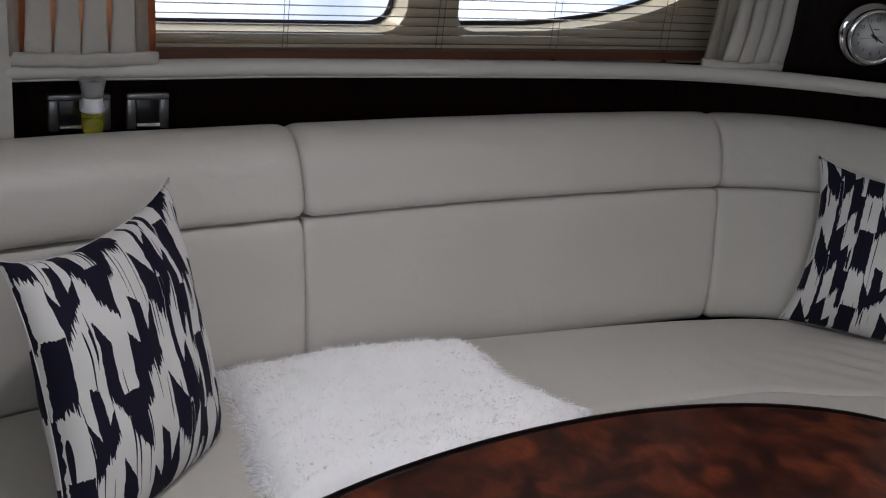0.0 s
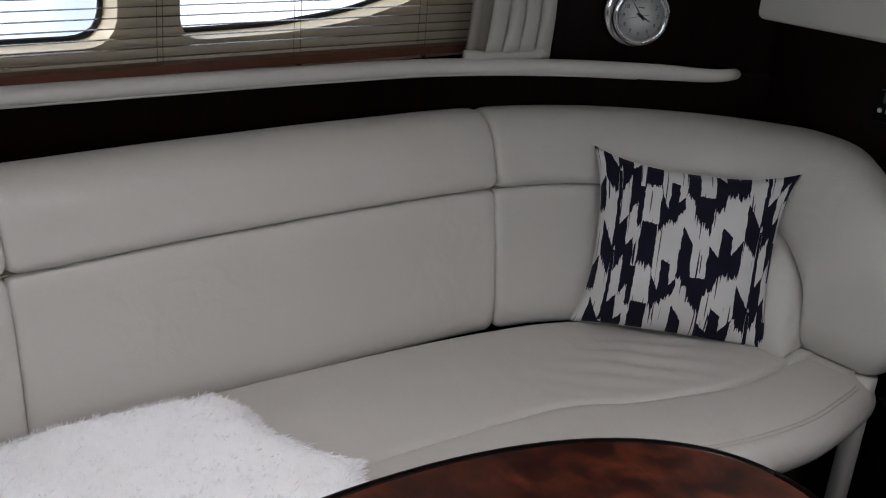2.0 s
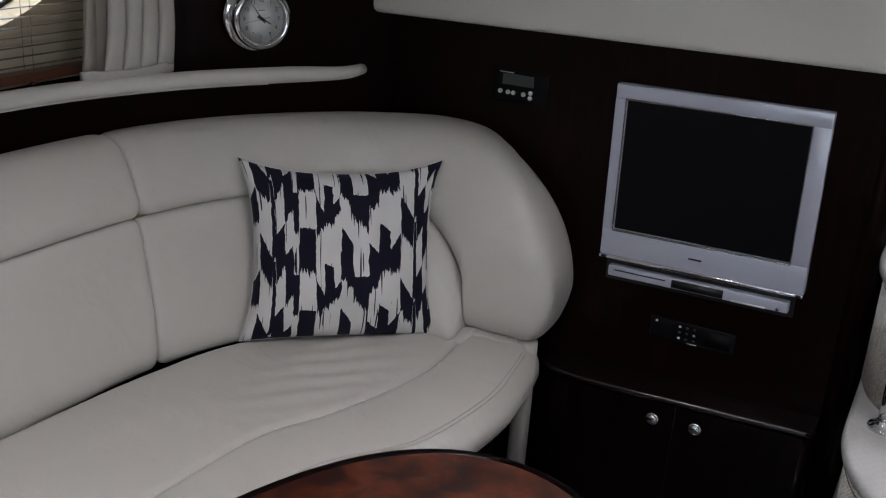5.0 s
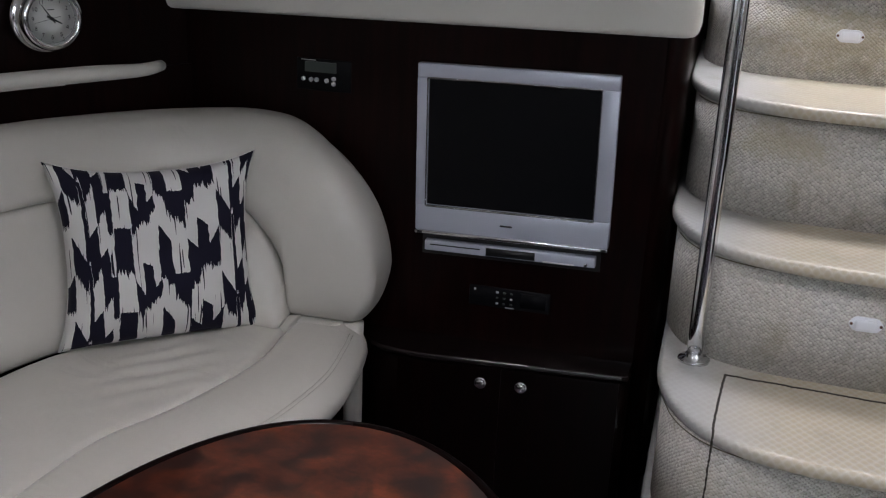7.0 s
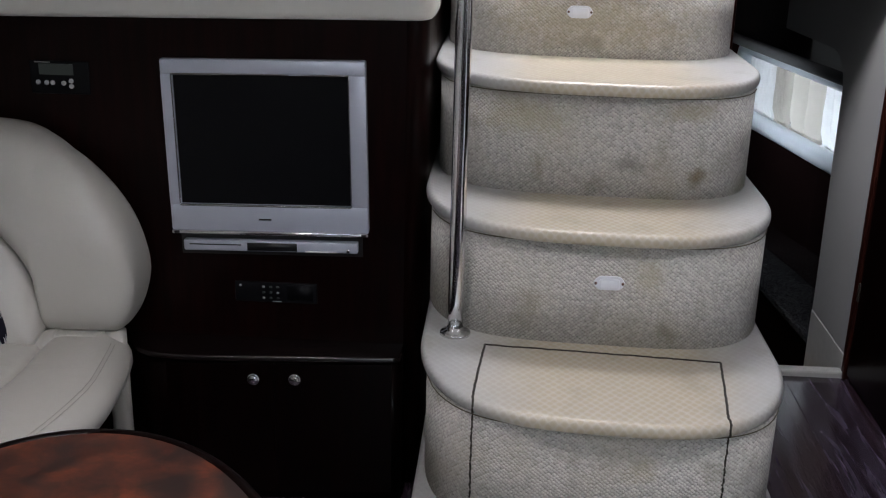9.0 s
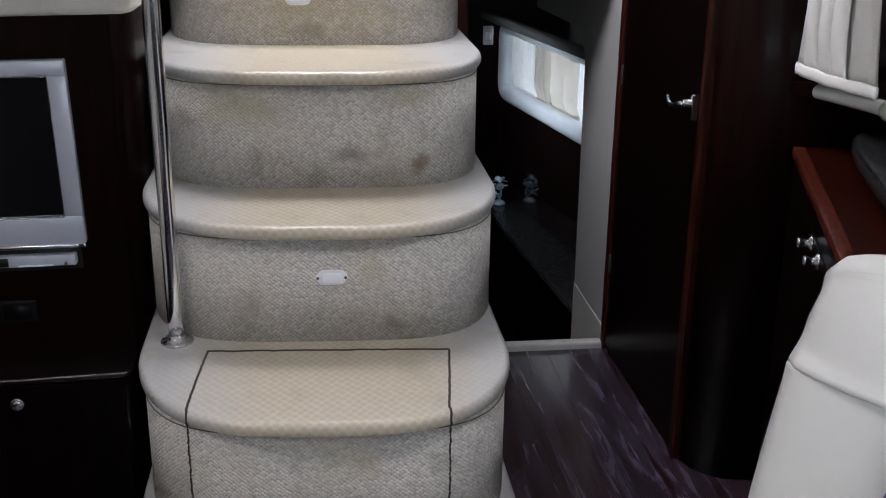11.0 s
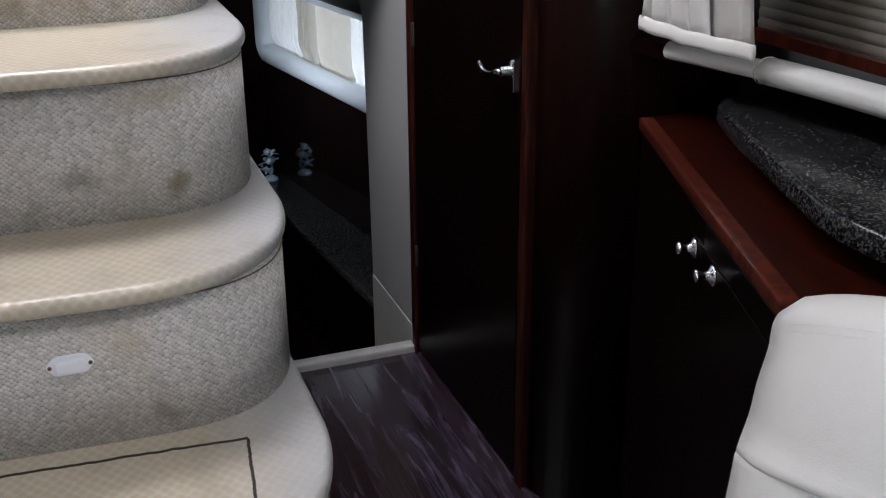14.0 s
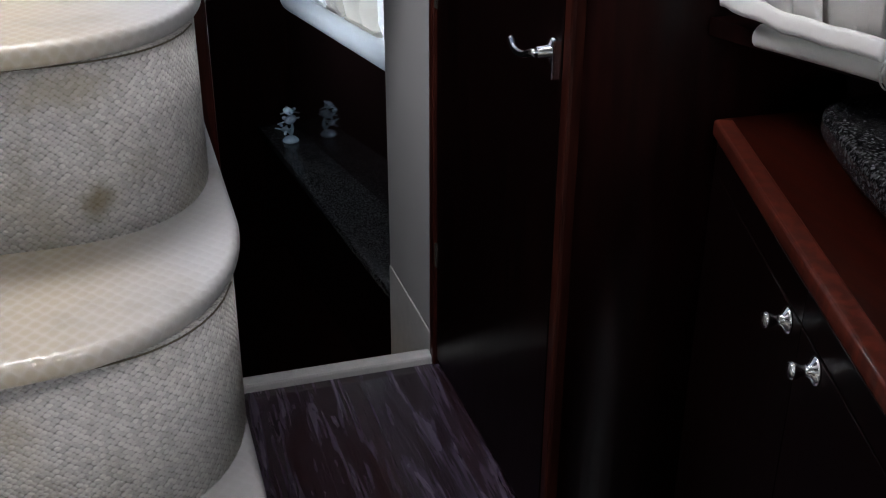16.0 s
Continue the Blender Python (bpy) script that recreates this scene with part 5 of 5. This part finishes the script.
# ---- port side: ledge, clock, blind, curtains, sockets ----
ledge = thing("padded_ledge", (1.0, 1.92, 1.01), "rounded cream padded ledge along the window wall", "ledge")
LEDGE_P = [(x, y, 1.034) for x, y in spline([(-0.3, 1.86), (0.115, 1.918), (0.38, 1.925), (0.62, 1.930), (1.0, 1.915), (1.35, 1.895), (1.64, 1.86), (1.9, 1.77), (2.1, 1.655), (2.200, 1.582), (2.245, 1.566), (2.292, 1.566)], 90)]
part("pad", tube(LEDGE_P, [0.0218] * 84 + [0.0212, 0.0205, 0.0195, 0.0185, 0.0175, 0.0165, 0.015], 16, 0.85), M["vinyl"], ledge)
part("end_cap", ball((2.292, 1.566, 1.034), 0.0152, (0.8, 1, 0.85), (0, 0, 0.0), 20), M["vinyl"], ledge, "rounded padded end")
part("welt", tube([(x, y - 0.012, z - 0.0165) for x, y, z in LEDGE_P[:82]], 0.0022, 6), M["leather"], ledge, "sewn edge under the pad")
adopt(ledge)
face = Vector((-0.52, -0.854, 0.0)).normalized()
clock = thing("wall_clock", (2.084, 1.735, 1.08), "round chrome ship's clock on a dark wood panel", "clock")
CM = Matrix.Translation((2.117, 1.748, 1.153)) @ face.to_track_quat("Z", "Y").to_matrix().to_4x4()
part("case", moved(lathe([(0.080, 0), (0.080, 0.006), (0.074, 0.010), (0.064, 0.012), (0.063, 0.030), (0.068, 0.034), (0.070, 0.040), (0.067, 0.046), (0.058, 0.048), (0.054, 0.042), (0.054, 0.034), (0.0005, 0.034)], 56), CM), M["chrome"], clock, "polished chrome case")
dial = part("dial", moved(lathe([(0.054, 0.0345), (0.0005, 0.0347)], 48), CM), M["dial"], clock, "white dial")


def pointer(angle, length, width, lift, tail=0.012):
    """A clock pointer; angle in degrees clockwise from the top."""
    bm = slab([(-width, -tail), (width, -tail), (width * 0.5, length), (0, length + width * 1.5), (-width * 0.5, length)], lift, lift + 0.0006)
    return moved(bm, CM @ Matrix.Rotation(-radians(angle), 4, "Z"))


part("pointer", pointer(118, 0.024, 0.0026, 0.0375), M["ink"], clock, "black hour pointer", smooth=False)
part("pointer", pointer(-36, 0.037, 0.0017, 0.0385), M["ink"], clock, "black minute pointer", smooth=False)
part("pointer", pointer(258, 0.042, 0.0005, 0.0395, 0.02), M["ink"], clock, "thin second pointer", smooth=False)
part("hub", moved(lathe([(0.004, 0.035), (0.004, 0.041), (0.0005, 0.0415)], 12), CM), M["ink"], clock)
for n in range(1, 13):
    text = bpy.data.curves.new("numeral", "FONT")
    text.body, text.size, text.align_x, text.align_y = str(n), 0.0135, "CENTER", "CENTER"
    made = bpy.data.objects.new("numeral", text)
    me = bpy.data.meshes.new_from_object(made)
    bpy.data.objects.remove(made)
    me.materials.append(M["ink"])
    a = radians(30 * n)
    ob = new("numeral", me)
    ob.parent = dial
    ob.matrix_basis = CM @ Matrix.Translation((0.0415 * math.sin(a), 0.0415 * math.cos(a), 0.0352))
for n in range(60):
    if n % 5 == 0:
        part("tick", moved(box(-0.0006, 0.0006, 0.0495, 0.0525, 0.0350, 0.0353), CM @ Matrix.Rotation(-radians(6 * n), 4, "Z")), M["ink"], clock, smooth=False)
part("lettering", moved(box(-0.008, 0.008, 0.018, 0.020, 0.0350, 0.0353), CM), M["lcd"], clock, smooth=False)
adopt(clock)

blind = thing("venetian_blind", (1.05, 1.935, 1.06), "open venetian blind with thin beige slats on a wooden rail", "blind")


def blind_y(x):
    return 1.945 - 0.022 * max(0, x - 0.9) ** 2


bm = bmesh.new()
xs = np.linspace(0.10, 1.83, 28)
prof = [(-0.0125, 0.0018), (-0.006, 0.0024), (0.0, 0.0016), (0.006, 0.0), (0.0125, -0.0024)]
g = [[bm.verts.new((x, blind_y(x) + a, c)) for a, c in prof] for x in xs]
g2 = [[bm.verts.new((x, blind_y(x) + a, c - 0.0006)) for a, c in prof] for x in xs]
for i in range(len(xs) - 1):
    for j in range(4):
        bm.faces.new((g[i][j], g[i + 1][j], g[i + 1][j + 1], g[i][j + 1]))
        bm.faces.new((g2[i][j], g2[i][j + 1], g2[i + 1][j + 1], g2[i + 1][j]))
slat = part("slat", bm, M["blind"], blind)
slat.location = (0, 0, 1.080)
for k in range(1, 18):
    c = slat.copy()
    scene.collection.objects.link(c)
    c.location = (0, 0, 1.080 + 0.0192 * k)
part("bottom_rail", loft([[(x, blind_y(x) + a, z) for a, z in ((-0.013, 1.049), (0.02, 1.049), (0.02, 1.067), (-0.013, 1.067))] for x in xs]), M["rail"], blind, "reddish wooden bottom rail", smooth=False)
for x in (0.645, 1.0, 1.30, 1.62):
    for a in (-0.0128, 0.0128):
        part("cord", tube([(x, blind_y(x) + a, z) for z in (1.07, 1.43)], 0.0007, 5), M["blind"], blind)
    part("plug", moved(lathe([(0.006, 0), (0.006, 0.004), (0.003, 0.005)], 10), Matrix.Translation((x, blind_y(x) - 0.010, 1.044))), M["rail"], blind)
adopt(blind)

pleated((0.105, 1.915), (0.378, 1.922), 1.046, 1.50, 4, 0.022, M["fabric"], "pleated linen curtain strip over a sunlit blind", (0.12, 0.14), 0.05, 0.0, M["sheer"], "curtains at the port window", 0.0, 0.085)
pleated((1.684, 1.862), (1.912, 1.828), 1.046, 1.50, 4, 0.030, M["fabric"], "pleated linen curtain strip beside the clock", (0.20, 0.0), 0.15, 0.03, M["fabric"], "curtains at the port window", -0.004)

for x0, x1 in ((0.187, 0.302), (0.332, 0.415)):
    sock = thing("wall_socket", ((x0 + x1) / 2, 1.955, 0.90), "steel framed socket on the dark wood panel", "socket", "sockets over the sofa")
    xa, xb = x0, x1
    y = 1.962
    part("plate", merged(box(xa, xb, y - 0.005, y + 0.010, 0.964, 0.977, 0.003), box(xa, xa + 0.019, y - 0.005, y + 0.010, 0.905, 0.966, 0.003), box(xb - 0.019, xb, y - 0.005, y + 0.010, 0.905, 0.966, 0.003)), M["socket"], sock, "brushed steel plate")
    part("insert", box(xa + 0.019, xb - 0.019, y - 0.002, y + 0.008, 0.905, 0.965, 0.002), M["black"], sock, "black socket insert")
    part("rocker", box(xa + 0.020, xb - 0.019, y - 0.011, y - 0.002, 0.912, 0.9165, 0.001), M["dial"], sock, "pale lower lip")
    adopt(sock)
fresh = thing("air_freshener", (0.254, 1.885, 0.922), "plug-in air freshener, white cap over yellow oil", "air freshener")
FM = Matrix.Translation((0.254, 1.885, 0.022))
part("cap", moved(lathe([(0.020, 0.942), (0.0225, 0.946), (0.0195, 0.956), (0.0178, 0.968), (0.0190, 0.976), (0.0005, 0.977)], 28), FM), M["white"], fresh, "white waisted cap")
part("shroud", moved(lathe([(0.0192, 0.970), (0.0200, 0.980), (0.0218, 0.990), (0.0242, 1.000), (0.0238, 1.003), (0.0215, 1.001), (0.010, 0.999), (0.0085, 1.001), (0.006, 1.000), (0.0005, 0.996)], 28), FM), M["haze"], fresh, "smoky grey flared shroud")
part("bottle", moved(lathe([(0.014, 0.900), (0.018, 0.904), (0.0205, 0.915), (0.020, 0.942), (0.012, 0.943)], 24), FM), M["oil"], fresh, "clear bottle of yellow oil")
part("plug", box(0.244, 0.264, 1.895, 1.962, 0.945, 0.968, 0.003), M["white"], fresh)
adopt(fresh)

# ---- starboard side: passage door, cabinet, stone top, seat ----
door = thing("door_1", (2.88, -0.955, 0.0), "closed dark wood passage door with a steel lever", "door", kind="structure")
part("leaf", box(2.527, 3.180, -0.956, -0.944, 0.02, 1.93, 0.003), M["ebony"], door, smooth=False)
lever = part("door_handle", merged(moved(lathe([(0.022, 0), (0.022, 0.004), (0.019, 0.008), (0.010, 0.011), (0.009, 0.03)], 22), Matrix.Translation((2.556, -0.944, 0.942)) @ Matrix.Rotation(-math.pi / 2, 4, "X")), tube(spline([(2.553, -0.912, 0.942), (2.565, -0.909, 0.940), (2.595, -0.907, 0.930), (2.628, -0.906, 0.930), (2.652, -0.908, 0.941)], 20), 0.0068, 12)), M["chrome"], door, "curved steel lever handle")
part("lock_plate", box(2.5205, 2.5255, -0.9395, -0.925, 0.907, 0.967, 0.001), M["chrome"], door, smooth=False)
for z in (0.30, 0.90, 1.5):
    part("hinge", box(3.172, 3.186, -0.945, -0.939, z - 0.03, z + 0.03, 0.002), M["thread"], door)
adopt(door)

A0, A1 = np.array((2.345, -1.115)), np.array((1.53, -0.843))
ad = (A1 - A0) / np.linalg.norm(A1 - A0)
an = np.array((ad[1], -ad[0])) * -1
an = an if an[1] > 0 else -an
sideboard = thing("sideboard", (1.8, -1.2, 0.0), "dark wood cabinet with a reddish cherry top and drawer", "cabinet")
part("body", slab([tuple(A0), tuple(A1), (1.50, -1.02), (1.36, -1.12), (1.36, -1.44), (2.345, -1.44)], 0.06, 0.862), M["ebony"], sideboard, smooth=False)
part("toe_kick", slab([tuple(A0 - 0.04 * an), tuple(A1 - 0.04 * an), (1.50, -1.02), (1.36, -1.12), (1.36, -1.44), (2.345, -1.44)], 0.0, 0.06), M["black"], sideboard, smooth=False)
part("top", slab([tuple(A0 + 0.004 * an), tuple(A1 + 0.004 * an), (1.50, -1.02), (1.36, -1.12), (1.36, -1.44), (2.36, -1.44), (2.36, -1.12)], 0.862, 0.878), M["counter_wood"], sideboard, "polished cherry top", smooth=False)
edge = [A0 + 0.008 * an, A1 + 0.008 * an, A1 - 0.020 * an, A0 - 0.020 * an]
part("edge_rail", slab([tuple(p) for p in edge], 0.858, 0.884, 0.005), M["cherry"], sideboard, "raised cherry edge rail")
fronts = []
for s0, s1, z0, z1 in ((0.03, 0.466, 0.10, 0.809), (0.468, 0.82, 0.10, 0.809), (0.03, 0.466, 0.812, 0.853), (0.468, 0.82, 0.812, 0.853)):
    q = [A0 + ad * s0 + an * 0.003, A0 + ad * s1 + an * 0.003, A0 + ad * s1 - an * 0.004, A0 + ad * s0 - an * 0.004]
    fronts.append(part("door" if z0 < 0.5 else "drawer", slab([tuple(p) for p in q], z0, z1, 0.0015), M["ebony"], sideboard, smooth=False))
for kx, ky, leaf in ((1.949, -0.9605, fronts[0]), (1.848, -0.929, fronts[1])):
    p = np.array((kx, ky))
    p = A0 + ad * float((p - A0) @ ad) + an * 0.003
    knob("knob", (*p, 0.793), (*an, 0), 0.0165, leaf)
adopt(sideboard)

stone = thing("stone_top", (1.7, -1.25, 0.88), "speckled black granite counter with polished rounded edge", "worktop")
G = rounded([(2.20, -1.165), (2.05, -1.10), (1.66, -0.975), (1.52, -0.985), (1.39, -1.05), (1.37, -1.43), (2.24, -1.43)], 0.05)
part("slab", slab(G, 0.912, 0.952, 0.012, 4), M["granite"], stone)
part("base", slab(rounded([(2.15, -1.20), (2.0, -1.16), (1.66, -1.06), (1.52, -1.06), (1.42, -1.12), (1.42, -1.42), (2.18, -1.42)], 0.03), 0.878, 0.912), M["wenge"], stone, smooth=False)
adopt(stone)

LEDGE_S = [(2.268, -1.113), (2.2, -1.135), (2.05, -1.175), (1.85, -1.205), (1.5, -1.23), (1.0, -1.25), (0.2, -1.26)]
ledge = thing("padded_ledge", (1.5, -1.22, 1.0), "white padded ledge under the starboard blind", "ledge")
LP = [(x, y, 1.025) for x, y in spline(LEDGE_S, 50)]
part("pad", tube(LP[:6], 0.019, 14, 0.85), M["leather_white"], ledge)
part("pad", tube(LP[5:], 0.0263, 14, 0.85), M["leather_white"], ledge)
part("seam", tube([(LP[5][0], LP[5][1] + 0.0265 * math.cos(a), 1.025 + 0.0226 * math.sin(a)) for a in np.linspace(-1.2, 2.2, 16)], 0.0012, 5), M["leather"], ledge, "stitched joint in the padding")
adopt(ledge)
struct("wall_starboard_shelf", slab([(2.36, -1.09), *[tuple(p) for p in spline(LEDGE_S, 30)], (0.2, -1.45), (2.36, -1.45)], 1.005, 1.03), M["wenge"], "dark wood shelf under the starboard window", "shelf")
sblind = thing("venetian_blind", (1.5, -1.27, 1.05), "closed venetian blind with grey-brown slats on a cherry rail", "blind")
bx0, bx1 = (2.225, -1.263), (0.6, -1.33)
for k in range(24):
    z = 1.072 + 0.0185 * k
    p = [(0.002, -0.0095), (0.0036, 0.0), (0.000, 0.0112), (-0.002, 0.0112), (0.0012, 0.0), (0.0, -0.0095)]
    part("slat", loft([[(x, y + a, z + c) for a, c in p] for x, y in (bx0, bx1)]), M["slat_dark"], sblind)
part("bottom_rail", loft([[(x, y + a, z) for a, z in ((-0.012, 1.042), (0.016, 1.042), (0.016, 1.062), (-0.012, 1.062))] for x, y in (bx0, bx1)]), M["cherry"], sblind, "cherry bottom rail", smooth=False)
adopt(sblind)
pleated((2.322, -1.092), (2.034, -1.120), 1.056, 1.5, 3, 0.030, M["canvas"], "pleated linen curtain strip hanging beside the starboard blind", (0.14, 0.30), 0.22, 0.0, M["canvas"], "curtains at the starboard window", 0.0, 0.12)

# settee opposite, only its rounded back and a cushion in sight
settee = thing("settee", (1.2, -0.8, 0.0), "white leather settee back with twin stitching by the cabinet", "sofa")
W, F = Vector((-0.82, -0.572, 0)).normalized(), Vector((-0.572, 0.82, 0)).normalized()
O = Vector((1.437, -0.692, 0))


def settee_pad(z0, z1, lean0, lean1, length, thick, round_top):
    """A padded back block; lean: how far its face lies behind the foot line at the bottom and the top."""
    rings = []
    n = 40
    for k in range(n + 1):
        s = length * k / n
        e = min(1.0, s / (0.11 + 0.06 * round_top))
        inset = (0.074 + 0.020 * round_top) * (1 - math.sqrt(max(0, 1 - (1 - e) ** 2)))
        top = z1 - 0.5 * inset * round_top
        sec = smooth_ring([(0.012 - inset * 0.4, z0), (0.0 - inset * 0.6, z0 + 0.03), (-lean1 * 0.4 - inset * 0.5, z0 + (top - z0) * 0.5), (-lean1 - inset * 0.4, top - 0.03), (-lean1 - 0.025 - inset * 0.2, top - 0.004), (-lean1 - thick * 0.6, top), (-lean1 - thick, top - 0.035), (-thick - lean0, z0 + 0.05), (-thick * 0.6, z0 - 0.004)], 4)
        rings.append([tuple(O + W * s + F * (o - lean0) + Vector((0, 0, z))) for o, z in sec])
    return rings


upper = settee_pad(0.788, 0.957, 0.0, 0.060, 0.9, 0.12, 1.0)
part("back_pad", loft(upper), M["leather_white"], settee)
part("back_pad", loft(settee_pad(0.40, 0.799, -0.115, 0.100, 0.9, 0.16, 0.2)), M["leather_white"], settee)
for idx in (13, 14):
    part("stitching", tube([ring[idx] for ring in upper[1:]], 0.0004, 5), M["leather_white"], settee, "pale twin stitching")
part("seat_cushion", slab([tuple(p.xy) for p in (O + F * 0.03 + W * 0.03, O + F * 0.03 + W * 0.9, O + F * 0.42 + W * 0.9, O + F * 0.42 + W * 0.03)], 0.36, 0.475, 0.03), M["leather_white"], settee)
part("plinth", slab([tuple(p.xy) for p in (O - F * 0.10 + W * 0.04, O - F * 0.10 + W * 0.9, O + F * 0.36 + W * 0.9, O + F * 0.36 + W * 0.04)], 0.0, 0.44), M["wenge"], settee, "dark wood plinth", smooth=False)
adopt(settee)
T0 = Vector((1.255, -0.787, 0.836))
cushion("cushion", (T0 + Vector((-0.01, 0.13, -0.345)) + W * 0.02, T0 + Vector((-0.01, 0.13, -0.345)) + W * 0.40, T0 + W * 0.40, T0), 0.13, M["print_blue"], "white cushion printed with blue strokes on the settee", "cushion", 0.52)

# ---- after cabin ----
shelf = thing("cabin_shelf", tuple(CAB @ Vector((0.2, 0.1, -0.5))), "low dark shelf with a speckled granite top", "shelf")
part("top", moved(slab([(-0.80, 0.0), (0.985, 0.0), (0.985, 0.140), (-0.80, 0.268)], -0.105, -0.075, 0.006), CAB), M["granite"], shelf, "speckled granite top")
part("front", moved(slab([(-0.80, 0.0), (0.985, 0.0), (0.985, 0.126), (-0.80, 0.254)], -0.5, -0.105), CAB), M["gloss"], shelf, "glossy dark front", smooth=False)
adopt(shelf)
eaves = thing("overhead_shelf", tuple(CAB @ Vector((0.2, 0.1, 0.8))), "dark shelf with a grey padded edge over the cabin window", "shelf")
part("board", moved(box(-0.72, 1.0, -0.32, 0.09, 0.80, 0.838), CAB), M["lacquer"], eaves, smooth=False)
part("padded_edge", moved(tube([(x, 0.095, 0.818) for x in np.linspace(-0.72, 1.0, 12)], 0.026, 12, 0.9), CAB), M["grey_pad"], eaves, "grey padded edge")
adopt(eaves)
for name, s0, s1, mat, label, folds in (("curtain", 0.86, 0.555, "voile", "sheer white pleated curtain in the cabin window", 9), ("curtain", 0.545, 0.42, "linen_grey", "pleated linen curtain end in the cabin window", 4), ("curtain", 0.395, 0.09, "linen_grey", "plain linen curtain end in the cabin window", 2), ("curtain", 0.06, -0.6, "voile", "sheer white pleated curtain in the cabin window", 9)):
    pa, pb = CAB @ Vector((s0, -0.045, 0)), CAB @ Vector((s1, -0.045, 0))
    curtain(name, tuple(pa.xy), tuple(pb.xy), 0.480, 0.797, folds, 0.042, M[mat], label, group="curtains in the after cabin")
FG = CAB @ Vector((0.735, 0.080, -0.075))
bits = [moved(lathe([(0.030, 0), (0.034, 0.005), (0.031, 0.012), (0.022, 0.020), (0.010, 0.024)], 20), Matrix.Translation(FG))]
for dx, dy, dz, r, turn, tip in ((0.0, 0.018, 0.050, 0.020, 0.5, 0.5), (0.004, -0.004, 0.090, 0.025, 2.2, -0.4), (-0.004, 0.004, 0.128, 0.021, 3.9, 0.4)):
    c = FG + Vector((dx, dy, dz))
    bits.append(ball(c, r, (1.15, 0.85, 0.55), (tip, 0.25, turn), 14))
    bits.append(ball(c + Vector((0, 0, r * 0.25)), r * 0.7, (1.1, 0.85, 0.6), (tip, 0.25, turn), 10))
    bits.append(tube(spline([FG + Vector((0.012, 0, 0.012)), (FG + c) / 2 + Vector((0.014, -0.012, 0)), c], 10), 0.0045, 7))
    head = c + Vector((math.cos(turn), math.sin(turn), 0.45)) * r * 1.35
    bits.append(ball(head, r * 0.36, (1.3, 0.9, 0.9), (0, -0.3, turn), 8))
    for k, (a, reach) in enumerate(((0.75, 2.1), (-0.75, 2.1), (2.4, 1.5), (-2.4, 1.5))):
        a += turn
        end = c + Vector((math.cos(a), math.sin(a), 0.35 * math.sin(2.3 * k + turn))) * r * reach
        bits.append(tube([c + (end - c) * q for q in (0.3, 0.55, 0.8, 1.0)], r * 0.26, 8, 0.4))
solo("figurine", merged(*bits), M["figurine"], "small blue glass figurine on the granite cabin shelf", "figurine")
switch = thing("light_switch", (5.275, -0.88, 0.70), "small pale switch plate on the cabin bulkhead", "switch")
part("plate", box(5.270, 5.281, -0.900, -0.850, 0.675, 0.765, 0.004), M["button"], switch)
part("rocker", box(5.266, 5.271, -0.888, -0.862, 0.70, 0.735, 0.002), M["white"], switch)
adopt(switch)

# ---- floor boards ----
def board(length):
    bm = bmesh.new()
    bmesh.ops.create_cube(bm, size=1)
    bmesh.ops.scale(bm, vec=(length - 0.0008, 0.1394, 0.012), verts=bm.verts)
    bmesh.ops.bevel(bm, geom=[e for e in bm.edges if min(v.co.z for v in e.verts) > 0], offset=0.0006, segments=1, affect="EDGES")
    me = bpy.data.meshes.new("plank")
    bm.to_mesh(me)
    bm.free()
    me.materials.append(M["floor"])
    return me


BOARDS = {n: board(n) for n in (0.9, 1.15, 1.4)}
for j in range(25):
    end = 3.195
    for n in [(1.4, 0.9, 1.15)[j % 3]] + [0.9] * 5:
        if end - n < -2.05:
            break
        o = new("plank", BOARDS[n])
        o.parent = floor
        o.location = (end - n / 2, -1.38 + 0.14 * j, -0.006)
        end -= n
